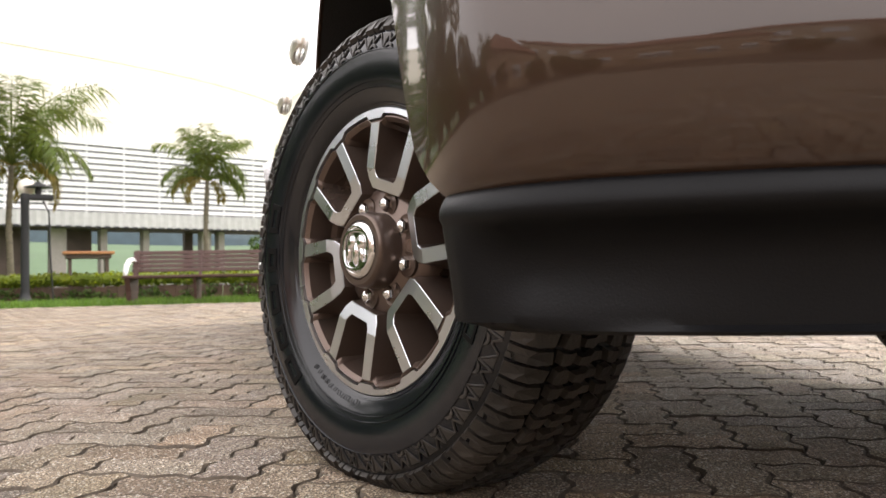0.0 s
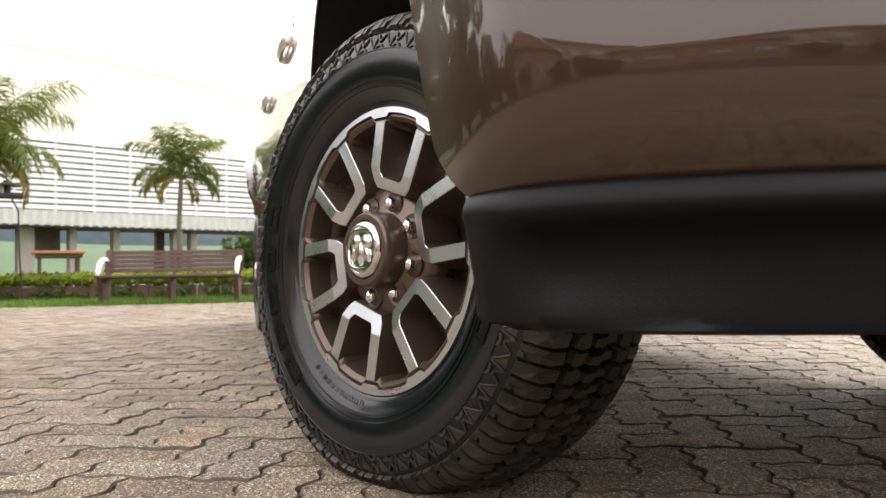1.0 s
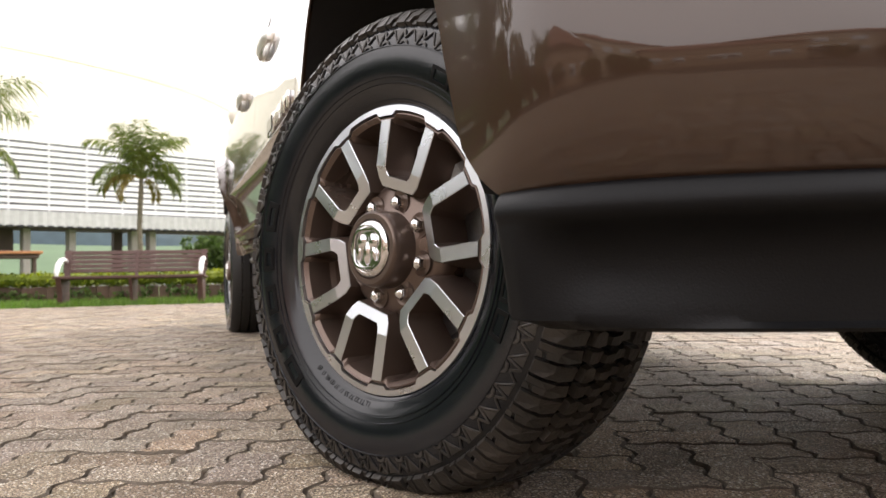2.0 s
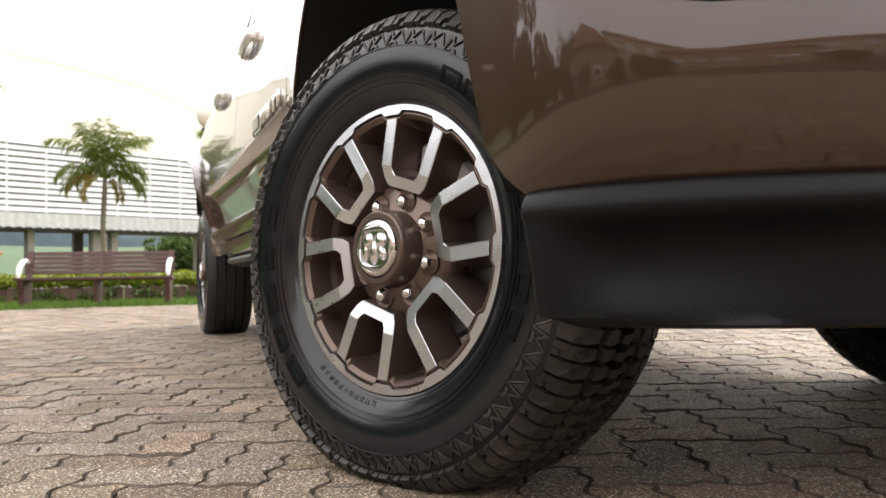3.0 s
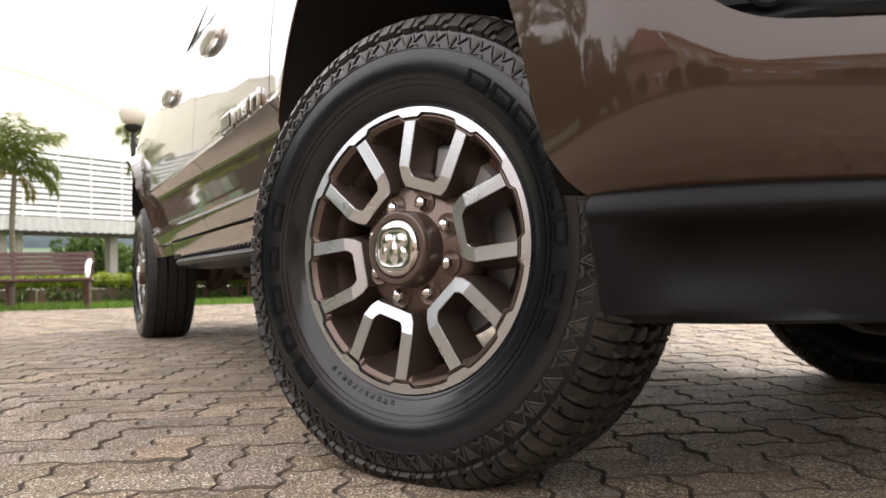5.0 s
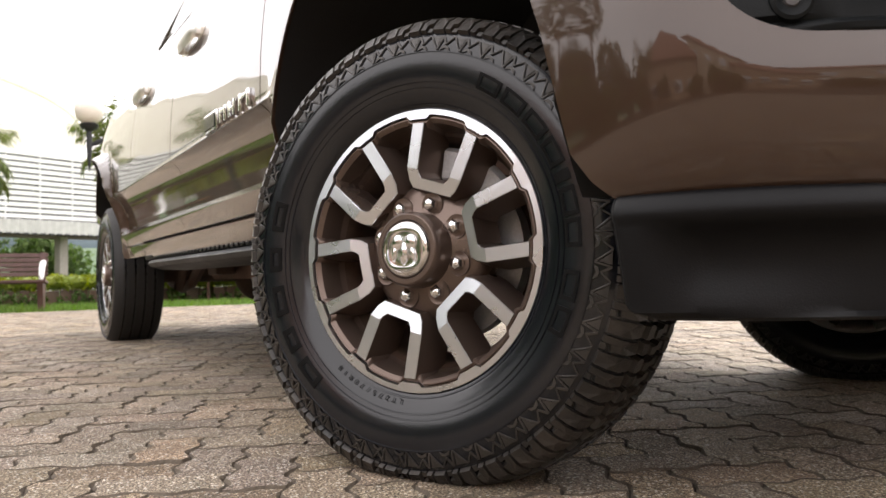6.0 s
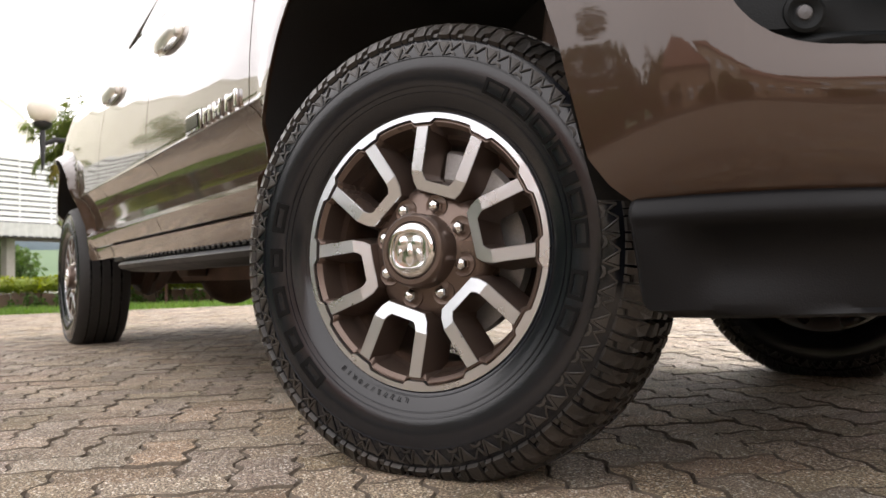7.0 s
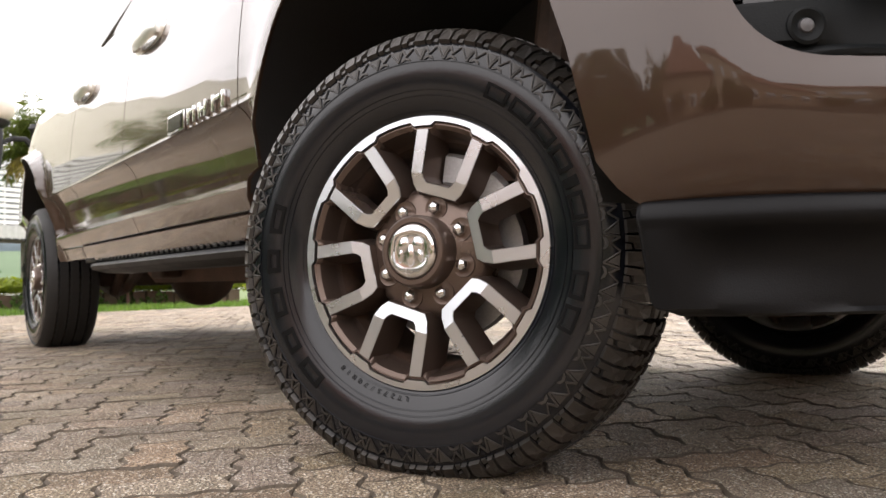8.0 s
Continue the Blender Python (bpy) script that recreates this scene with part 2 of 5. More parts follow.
def turned(bm, profile, at=(0, 0, 0), n=24):
    """A turned shape round the z axis; profile of (radius, height)."""
    x, y, z = at
    rows = [[(x + r * math.cos(2 * math.pi * k / n), y + r * math.sin(2 * math.pi * k / n), z + h) for k in range(n)] for r, h in profile]
    vs = grid_faces(bm, rows, closed=True)
    if profile[0][0] > 1e-4:
        bm.faces.new(list(reversed(vs[0])))
    if profile[-1][0] > 1e-4:
        bm.faces.new(vs[-1])
    weld(bm)


def step(a, b, x):
    t = min(1.0, max(0.0, (x - a) / (b - a)))
    return t * t * (3 - 2 * t)


def interp(table, x):
    """Piecewise linear reading of ((x, y), ...)."""
    if x <= table[0][0]:
        return table[0][1]
    for (x0, y0), (x1, y1) in zip(table, table[1:]):
        if x <= x1:
            return y0 + (y1 - y0) * (x - x0) / (x1 - x0)
    return table[-1][1]


# ---- the truck ----
# x forward, right flank towards -y, front axle at x = 0
HUB_Z, WHEELBASE, STEER = 0.389, 3.797, 25.4
truck = thing("pickup_truck", "brown metallic crew cab pickup truck with wheels steered, parked on pavers", "truck")

# half section of the tyre: radius and outward distance from the face of the spokes
TYRE_MID = -0.115
SECTION = [(0.240, 0.104), (0.247, 0.113), (0.258, 0.121), (0.275, 0.1295), (0.300, 0.1370), (0.325, 0.1400), (0.345, 0.1380), (0.362, 0.1325),
           (0.378, 0.124), (0.391, 0.115), (0.3985, 0.104), (0.4025, 0.090), (0.4045, 0.070), (0.4055, 0.035), (0.406, 0.0)]
FLOOR = -0.3895


def flatten(bm):
    """The tyre stands on the ground: its foot is pressed flat."""
    for v in bm.verts:
        if v.co.z < FLOOR:
            v.co.z = FLOOR


def section_at(w):
    """Point and outward normal of the tyre's skin at w metres from the crown along the outer half section."""
    left = abs(w)
    pts = list(reversed(SECTION))
    for (r0, d0), (r1, d1) in zip(pts, pts[1:]):
        seg = math.hypot(r1 - r0, d1 - d0)
        if left <= seg or (r1, d1) == pts[-1]:
            t = min(1, left / seg)
            nr, nd = (d1 - d0) / seg, -(r1 - r0) / seg
            r, d = r0 + t * (r1 - r0), d0 + t * (d1 - d0)
            break
        left -= seg
    s = 1 if w >= 0 else -1
    return r, s * d + TYRE_MID, nr, s * nd


def on_tyre(a, w, h):
    """A place h above the skin, at a degrees clockwise from the top as seen from outside."""
    r, d, nr, nd = section_at(w)
    r, d = r + h * nr, d + h * nd
    return (r * math.sin(radians(a)), -d, r * math.cos(radians(a)))


def lug(bm, outline, h, inset=0.0016, cut=6):
    """A raised block on the tyre over an outline of (degrees, w)."""
    path = []
    for (a0, w0), (a1, w1) in zip(outline, outline[1:] + outline[:1]):
        n = max(1, int(abs(w1 - w0) / 0.014))
        path += [(a0 + (a1 - a0) * k / n, w0 + (w1 - w0) * k / n) for k in range(n)]
    ca = sum(p[0] for p in path) / len(path)
    cw = sum(p[1] for p in path) / len(path)
    low = [bm.verts.new(on_tyre(a, w, -0.001)) for a, w in path]
    k = 1 - inset / 0.012
    top = [bm.verts.new(on_tyre(ca + (a - ca) * k, cw + (w - cw) * k, h)) for a, w in path]
    for i in range(len(path)):
        j = (i + 1) % len(path)
        bm.faces.new((low[i], low[j], top[j], top[i]))
    # the top as a strip, so that it follows the curve of the tyre
    n = len(path)
    centre = bm.verts.new(on_tyre(ca, cw, h))
    for i in range(n):
        bm.faces.new((top[i], top[(i + 1) % n], centre))


def tyre_skin(bm, n=144):
    full = [(r, TYRE_MID + d) for r, d in SECTION] + [(r, TYRE_MID - d) for r, d in reversed(SECTION[:-1])]
    ridged = []
    for (r0, d0), (r1, d1) in zip(full, full[1:]):
        ridged.append((r0, d0))
        if d0 > TYRE_MID and r1 > r0:
            for r, lift in ((0.2530, 0.0014), (0.2790, 0.0016), (0.2885, 0.0016), (0.3385, 0.0018), (0.3745, 0.0018)):
                if r0 < r - 0.0024 and r + 0.0024 < r1:
                    d = d0 + (d1 - d0) * (r - r0) / (r1 - r0)
                    k = (d1 - d0) / (r1 - r0)
                    ridged += [(r + q, d + q * k + h) for q, h in ((-0.0023, 0), (-0.0013, 0), (-0.0006, lift), (0.0006, lift), (0.0013, 0), (0.0023, 0))]
    ridged.append(full[-1])
    revolve_y(bm, ridged, n)


def tread_blocks(bm):
    n = 47
    pitch = 360 / n
    squeeze = pitch / 8.78

    def lug_at(bm, outline, h, inset):
        lug(bm, [(a + q * squeeze, w) for q, w in outline], h, inset)
    for k in range(n):
        a = k * pitch
        for s in (1, -1):
            # two shoulder lugs a pitch, the second one stepped
            lug_at(bm, [(0.5, s * 0.071), (3.7, s * 0.075), (4.2, s * 0.100), (4.0, s * 0.141), (0.2, s * 0.141), (0, s * 0.098)], 0.0080, 0.0010)
            lug_at(bm, [(4.7, s * 0.075), (7.9, s * 0.070), (8.4, s * 0.096), (8.3, s * 0.126), (6.6, s * 0.129), (6.4, s * 0.141), (4.5, s * 0.141), (4.8, s * 0.100)], 0.0080, 0.0010)
            lug_at(bm, [(6.9, s * 0.133), (8.4, s * 0.131), (8.5, s * 0.141), (6.8, s * 0.141)], 0.0038, 0.001)
            # a zigzag of thin ridges in a band on the upper sidewall, with short arcs under it
            lug_at(bm, [(0.0, s * 0.1485), (0.6, s * 0.1485), (4.0, s * 0.1745), (3.4, s * 0.1745)], 0.0030, 0.0003)
            lug_at(bm, [(3.4, s * 0.1745), (4.0, s * 0.1745), (5.3, s * 0.1485), (4.7, s * 0.1485)], 0.0030, 0.0003)
            lug_at(bm, [(4.7, s * 0.1495), (5.3, s * 0.1485), (6.9, s * 0.1640), (6.3, s * 0.1650)], 0.0030, 0.0003)
            lug_at(bm, [(6.3, s * 0.1650), (6.9, s * 0.1640), (9.2, s * 0.1485), (8.6, s * 0.1485)], 0.0030, 0.0003)
            lug_at(bm, [(0.9, s * 0.1490), (4.3, s * 0.1490), (3.5, s * 0.1690)], 0.0016, 0.0004)
            lug_at(bm, [(4.6, s * 0.1752), (5.2, s * 0.1690), (6.6, s * 0.1668), (8.0, s * 0.1690), (8.6, s * 0.1752), (7.9, s * 0.1712), (6.6, s * 0.1690), (5.3, s * 0.1712)], 0.0024, 0.0003)
            # inner rows
            lug_at(bm, [(0.4, s * 0.036), (3.6, s * 0.032), (4.3, s * 0.050), (3.9, s * 0.064), (0.6, s * 0.061), (-0.1, s * 0.050)], 0.0115, 0.0012)
            lug_at(bm, [(4.6, s * 0.033), (7.8, s * 0.038), (8.3, s * 0.052), (7.9, s * 0.062), (4.8, s * 0.064), (5.0, s * 0.048)], 0.0115, 0.0012)
        for q in (0, 4.39):
             lug_at(bm, [(q + 0.3, -0.022), (q + 2.4, -0.026), (q + 2.8, -0.004), (q + 4.0, 0.002), (q + 3.8, 0.026), (q + 1.7, 0.024), (q + 1.3, 0.003), (q + 0.1, -0.003)], 0.0115, 0.0012)


def ring_bar(bm, a0, a1, r0, r1, h, hollow):
    """A plain raised bar of a letter's size on the sidewall; hollow ones are frames."""
    def at(a, r, lift):
        d = TYRE_MID + interp(SECTION[:9], r) + lift
        return (r * math.sin(radians(a)), -d, r * math.cos(radians(a)))

    def slab(b0, b1, s0, s1):
        n = max(2, int((b1 - b0) / 1.5))
        rows = []
        for i in range(n + 1):
            a = b0 + (b1 - b0) * i / n
            mid = [s0 + (s1 - s0) * k / 3 for k in range(4)]
            rows.append([at(a, s0, -0.001)] + [at(a, r, h) for r in mid] + [at(a, s1, -0.001)])
        vs = grid_faces(bm, rows)
        bm.faces.new(vs[0])
        bm.faces.new(list(reversed(vs[-1])))
    if not hollow:
        slab(a0, a1, r0, r1)
        return
    ta = min(1.9 if a0 > 200 else 1.25, 0.3 * (a1 - a0))
    tr = 0.0070 if a0 > 200 else 0.0050
    slab(a0, a0 + ta, r0, r1)
    slab(a1 - ta, a1, r0, r1)
    slab(a0 + ta, a1 - ta, r0, r0 + tr)
    slab(a0 + ta, a1 - ta, r1 - tr, r1)


U_OUTER = [(-0.0680, 0.2110), (-0.0580, 0.1350), (-0.0500, 0.1150), (-0.0400, 0.1030), (0.0400, 0.1030), (0.0500, 0.1150), (0.0580, 0.1350), (0.0680, 0.2110)]
U_INNER = [(-0.0440, 0.2172), (-0.0335, 0.1370), (-0.0300, 0.1300), (-0.0235, 0.1235), (0.0235, 0.1235), (0.0300, 0.1300), (0.0335, 0.1370), (0.0440, 0.2172)]
U_TURNS = [17 + 60 * k for k in range(6)]


def face_depth(r):
    """The spokes' faces fall away towards the hub."""
    return 0.0 if r > 0.137 else -0.008 * (0.137 - r) / 0.034


def spin(x, z, a):
    c, s = math.cos(radians(a)), math.sin(radians(a))
    return x * c + z * s, -x * s + z * c


def spoke_face(bm, a):
    """The machined face of one forked spoke, with a small chamfer."""
    def inset(path, other, d):
        out = []
        for (x, z), (u, v) in zip(path, other):
            way = Vector((u - x, v - z)).normalized()
            out.append((x + way.x * d, z + way.y * d))
        return out
    o2, i2 = inset(U_OUTER, U_INNER, 0.0013), inset(U_INNER, U_OUTER, 0.0013)
    rows = []
    for path, lift in ((U_OUTER, -0.0016), (o2, 0.0), (i2, 0.0), (U_INNER, -0.0016)):
        row = []
        for x, z in path:
            u, v = spin(x, z, a)
            row.append((u, -(face_depth(z) + lift), v))
        rows.append(row)
    vs = grid_faces(bm, rows)
    for end in (0, -1):
        bm.faces.new([vs[k][end] for k in range(4)])
    bmesh.ops.recalc_face_normals(bm, faces=bm.faces)
    if sum(f.normal.y * f.calc_area() for f in bm.faces) > 0:
        bmesh.ops.reverse_faces(bm, faces=bm.faces)


def spoke_body(bm, a):
    """The painted walls under a forked spoke, wider at the foot."""
    def wall(path, other, spread, top=-0.0012):
        rows = []
        for d, k in ((top, 0.0), (-0.012, 0.0015), (-0.052, spread), (-0.075, spread * 1.3)):
            row = []
            for (x, z), (u, v) in zip(path, other):
                way = Vector((x - u, z - v)).normalized()
                s, t = spin(x + way.x * k, z + way.y * k, a)
                row.append((s, -(face_depth(z) + d), t))
            rows.append(row)
        grid_faces(bm, rows)
    wall(U_OUTER, U_INNER, 0.007)
    wall(U_INNER, U_OUTER, 0.006)
    # ends at the lip
    for e in (0, -1):
        q = [U_OUTER[e], U_INNER[e]]
        rows = []
        for d in (-0.0012, -0.03):
            rows.append([(spin(x, z, a)[0], -d, spin(x, z, a)[1]) for x, z in q])
        grid_faces(bm, rows)


def lip_radius(a):
    """Inner edge of the lip at a degrees: it steps inwards at each of the twelve prongs."""
    near = min(abs((a - p + 180) % 360 - 180) for p in [2 + 30 * k for k in range(12)])
    return 0.2285 + 0.0075 * step(4.2, 6.2, near)


def lip_ring(bm):
    """The machined outer lip; its inner edge steps inwards at each of the twelve prongs."""
    n = 360
    outer, bend, inner, drop = [], [], [], []
    for k in range(n):
        a = k * 360 / n
        r = lip_radius(a)
        s, c = math.sin(radians(a)), math.cos(radians(a))
        outer.append((0.2475 * s, 0.010, 0.2475 * c))
        bend.append((0.2452 * s, 0.0005, 0.2452 * c))
        inner.append((r * s, -0.0002, r * c))
        drop.append(((r - 0.0015) * s, 0.009, (r - 0.0015) * c))
    grid_faces(bm, [outer, bend, inner, drop], closed=True, flip=True)
    # the inner flange on the far side of the rim
    back = [[(r * math.sin(2 * math.pi * k / 120), y, r * math.cos(2 * math.pi * k / 120)) for k in range(120)] for r, y in ((0.2460, 0.222), (0.2470, 0.238), (0.2400, 0.241), (0.2250, 0.238), (0.2050, 0.222))]
    grid_faces(bm, back, closed=True, flip=True)


def rim_body(bm):
    # stepped inner border: a groove inside the lip, a raised edge and a chamfer that follow its notches
    rows = []
    for inner, depth in ((0.0008, 0.0085), (0.0030, 0.0090), (0.0044, 0.0035), (0.0062, 0.0030), (0.0135, 0.0100), (0.0165, 0.0300), (0.0240, 0.0650)):
        row = []
        for k in range(360):
            r = lip_radius(k) - inner
            row.append((r * math.sin(radians(k)), depth, r * math.cos(radians(k))))
        rows.append(row)
    grid_faces(bm, rows, closed=True)
    revolve_y(bm, [(0.2375, -0.012), (0.2300, -0.022), (0.2150, -0.052), (0.2085, -0.062)], 120)
    revolve_y(bm, [(0.046, -0.012), (0.058, -0.014), (0.066, -0.019), (0.100, -0.024), (0.112, -0.030), (0.124, -0.048), (0.126, -0.080)], 96)
    for a in U_TURNS:
        spoke_body(bm, a)
    # webs that carry the prongs into the hub between the forks
    for a in U_TURNS:
        for sx in (-1, 1):
            rows = []
            for d, g in ((-0.026, 0.0), (-0.044, 0.004), (-0.070, 0.007)):
                rows.append([(*spin(sx * (0.040 + g), 0.095, a), d), (*spin(sx * (0.053 + g), 0.118, a), d), (*spin(sx * (0.060 + g), 0.142, a), d - 0.012)])
            grid_faces(bm, [[(x, -d, z) for x, z, d in r] for r in rows])


def tread_ribs(bm):
    """A road tread: five ribs round the tyre with small notches in their edges."""
    for w0, w1 in ((-0.141, -0.083), (-0.074, -0.031), (-0.022, 0.022), (0.031, 0.074), (0.083, 0.141)):
        n = 240
        rows = []
        for k in range(n):
            a = 360 * k / n
            nip = 0.0035 if k % 4 == 0 else 0.0
            mid = 0.5 * (w0 + w1)
            rows.append([on_tyre(a, w0 + nip, -0.002), on_tyre(a, w0 + nip + 0.001, 0.0085), on_tyre(a, mid, 0.0085), on_tyre(a, w1 - nip - 0.001, 0.0085), on_tyre(a, w1 - nip, -0.002)])
        rows.append(rows[0])
        grid_faces(bm, rows)
    weld(bm, 0.0002)


def build_wheel(name, label):
    """A wheel in its own frame: face towards -y, spun so that a prong stands three degrees right of the top."""
    w = part_empty(name, truck, label)
    bm = bmesh.new(); tyre_skin(bm); flatten(bm)
    part("tyre", bm, RUBBER, w, "black all-terrain tyre with blocky tread", 50)
    bm = bmesh.new(); tread_blocks(bm); flatten(bm)
    bmesh.ops.recalc_face_normals(bm, faces=bm.faces)
    part("tread", bm, TREAD, w, "chunky worn tread blocks")
    marks = [(a0, a0 + wide, 0.2945, 0.3215, True) for a0, wide in ((219.4, 10.6), (234.2, 8.6), (248.0, 10.6), (264.0, 8.6), (278.4, 10.6))]
    marks += [(mid - wide / 2, mid + wide / 2, 0.2925, 0.3195, k != 4)
              for k, (mid, wide) in enumerate(((32.2, 8.6), (42.6, 8.6), (53.0, 8.6), (63.2, 8.2), (71.0, 3.2), (78.4, 8.2), (87.4, 8.2), (102.2, 8.6), (112.6, 8.2)))]
    for a0, a1, r0, r1, hollow in marks:
        bold = 200 < a0 < 300
        bm = bmesh.new()
        # the bold marks stand out, the outlined ones are thin
        ring_bar(bm, a0, a1, r0, r1, 0.0016, hollow)
        bmesh.ops.recalc_face_normals(bm, faces=bm.faces)
        part("raised_mark", bm, LETTER, w, "raised black sidewall mark" if bold else "raised outlined sidewall mark", 30)
    bm = bmesh.new(); rim_body(bm)
    bmesh.ops.recalc_face_normals(bm, faces=bm.faces)
    part("rim", bm, WHEEL_BROWN, w, "satin brown painted alloy rim", 32)
    # the rim's deep half takes the darker chassis material, not the brown paint
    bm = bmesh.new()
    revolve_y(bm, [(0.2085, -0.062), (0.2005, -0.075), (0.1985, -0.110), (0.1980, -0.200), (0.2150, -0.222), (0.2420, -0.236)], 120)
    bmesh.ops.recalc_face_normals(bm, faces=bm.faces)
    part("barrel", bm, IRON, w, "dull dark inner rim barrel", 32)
    bm = bmesh.new(); lip_ring(bm)
    part("rim_lip", bm, MACHINED, w, "notched machined aluminium rim lip", 30)
    for a in U_TURNS:
        bm = bmesh.new(); spoke_face(bm, a)
        part("spoke", bm, MACHINED, w, "machined aluminium face of a forked spoke")
    for k in range(8):
        x, z = spin(0, 0.0826, 17.5 + 45 * k)
        bm = bmesh.new()
        rows = []
        for r, d in ((0.0128, -0.026), (0.0128, -0.014), (0.0122, -0.011), (0.0108, -0.008), (0.0080, -0.0050), (0.0045, -0.0032), (0.0002, -0.0026)):
            rows.append([(x + r * math.sin(math.pi * q / 3), -d, z + r * math.cos(math.pi * q / 3)) for q in range(6)])
        grid_faces(bm, rows, closed=True, flip=True)
        part("lug_nut", bm, CHROME, w, "domed chrome lug nut", 35)
        bm = bmesh.new()
        rows = [[(x + r * math.sin(math.pi * q / 10), -d, z + r * math.cos(math.pi * q / 10)) for q in range(20)]
                for r, d in ((0.0222, -0.0222), (0.0214, -0.0196), (0.0190, -0.0202), (0.0170, -0.0206), (0.012, -0.0208))]
        grid_faces(bm, rows, closed=True, flip=True)
        part("lug_seat", bm, WHEEL_BROWN, w, "brown recessed nut seat", 40)
    bm = bmesh.new()
    revolve_y(bm, [(0.0665, -0.022), (0.0650, 0.012), (0.0630, 0.021), (0.0590, 0.0245), (0.0510, 0.0245), (0.0492, 0.020)], 72)
    part("hub_ring", bm, WHEEL_BROWN, w, "brown ring round the hub", 40)
    bm = bmesh.new()
    vs = revolve_y(bm, [(0.0490, 0.021), (0.0480, 0.0255), (0.0440, 0.0295), (0.0400, 0.0305), (0.0375, 0.0285), (0.0355, 0.0275), (0.020, 0.0292), (0.002, 0.0298)], 64, True)
    part("hub_cap", bm, CHROME, w, "chrome hub cap", 40)
    # plain emblem: a rounded frame with two lobes and a wedge
    bm = bmesh.new()
    rows = []
    for grow, d in ((1.0, 0.0285), (0.985, 0.0318), (0.90, 0.0318), (0.875, 0.0288)):
        row = []
        for q in range(64):
            c, t = math.cos(math.pi * q / 32), math.sin(math.pi * q / 32)
            row.append((0.0375 * grow * math.copysign(abs(c) ** 0.62, c), -d, 0.0345 * grow * math.copysign(abs(t) ** 0.62, t)))
        rows.append(row)
    grid_faces(bm, rows, closed=True)
    bmesh.ops.recalc_face_normals(bm, faces=bm.faces)
    for x, z, sx, sz, a in ((-0.0140, 0.0110, 0.0115, 0.0145, 14), (0.0140, 0.0110, 0.0115, 0.0145, -14), (0, -0.0080, 0.0085, 0.0200, 0), (-0.0190, -0.0080, 0.0055, 0.0140, 12), (0.0190, -0.0080, 0.0055, 0.0140, -12)):
        lobe = bmesh.ops.create_uvsphere(bm, u_segments=20, v_segments=12, radius=1)["verts"]
        bmesh.ops.transform(bm, matrix=Matrix.Translation((x, -0.0285, z)) @ pose(0, 0, 0, 0, a, 0) @ Matrix.Diagonal((sx, 0.0055, sz, 1)), verts=lobe)
    part("emblem", bm, CHROME, w, "plain raised chrome emblem", 50)
    # brake behind the spokes
    bm = bmesh.new()
    revolve_y(bm, [(0.085, -0.105), (0.160, -0.105), (0.160, -0.135), (0.085, -0.135)], 72)
    revolve_y(bm, [(0.0, -0.060), (0.080, -0.062), (0.084, -0.090)], 48)
    bmesh.ops.recalc_face_normals(bm, faces=bm.faces)
    part("brake_disc", bm, STEEL, w, "grey steel brake disc", 30)
    bm = bmesh.new()
    rows = []
    for r, d0, d1 in ((0.118, -0.075, -0.145), (0.135, -0.060, -0.160), (0.182, -0.060, -0.160), (0.190, -0.072, -0.150)):
        rows.append([(r * math.sin(radians(q)), -d0, r * math.cos(radians(q))) for q in range(8, 62, 6)])
    grid_faces(bm, rows, flip=True)
    part("brake_caliper", bm, STEEL, w, "grey brake caliper", 30)
    return w


def part_empty(name, parent, label=""):
    ob = new(name)
    ob.empty_display_size = 0.05
    ob.parent = parent
    return tagged(ob, label)


def wheel_letters(w):
    """The size code that can be read low on the sidewall, letter by letter round the rim."""
    bm = bmesh.new()
    text = "LT275/70R18"
    for k, ch in enumerate(text):
        cu = bpy.data.curves.new("letter", "FONT")
        cu.body, cu.size, cu.extrude, cu.align_x = ch, 0.013, 0.0004, "CENTER"
        ob = bpy.data.objects.new("letter", cu)
        me = bpy.data.meshes.new_from_object(ob)
        a = 184.5 + 3.2 * k
        r = 0.2560
        d = TYRE_MID + interp(SECTION[:9], r + 0.005) + 0.0006
        m = Matrix.Rotation(radians(a), 4, "Y") @ Matrix.Translation((0, -d, r)) @ Matrix.Rotation(radians(90 + 28), 4, "X")
        me.transform(m)
        bm.from_mesh(me)
        bpy.data.objects.remove(ob)
        bpy.data.curves.remove(cu)
        bpy.data.meshes.remove(me)
    part("size_code", bm, LETTER, w, "raised tyre size code")


FACE_AT = Vector((0.021, -0.9915, HUB_Z))
TURN = pose(0, 0, 0, -2.1, 0, 0)
front_right = build_wheel("front_wheel", "steered front wheel with brown and machined alloy rim")
wheel_letters(front_right)
front_right.matrix_local = Matrix.Translation(FACE_AT) @ pose(0, 0, 0, 0, 0, STEER) @ TURN


def wheel_copy(name, m):
    w = copy_thing(front_right, Matrix())
    w.name = name
    w.parent = truck
    w.matrix_local = m
    return w


bm = bmesh.new(); tread_ribs(bm); flatten(bm)
bmesh.ops.recalc_face_normals(bm, faces=bm.faces)
RIBBED = finish(bm, "tread", ROAD_TREAD, 40)
for m in (pose(-WHEELBASE, -0.955, HUB_Z), pose(-WHEELBASE, 0.900, HUB_Z, 0, 0, 180)):
    for ob in wheel_copy("rear_wheel", m).children:
        if ob.name.startswith("tread"):
            ob.data = RIBBED
            tagged(ob, "ribbed road tread")
wheel_copy("front_wheel", pose(-0.245, 0.865, HUB_Z, 0, 0, 180 + 24))

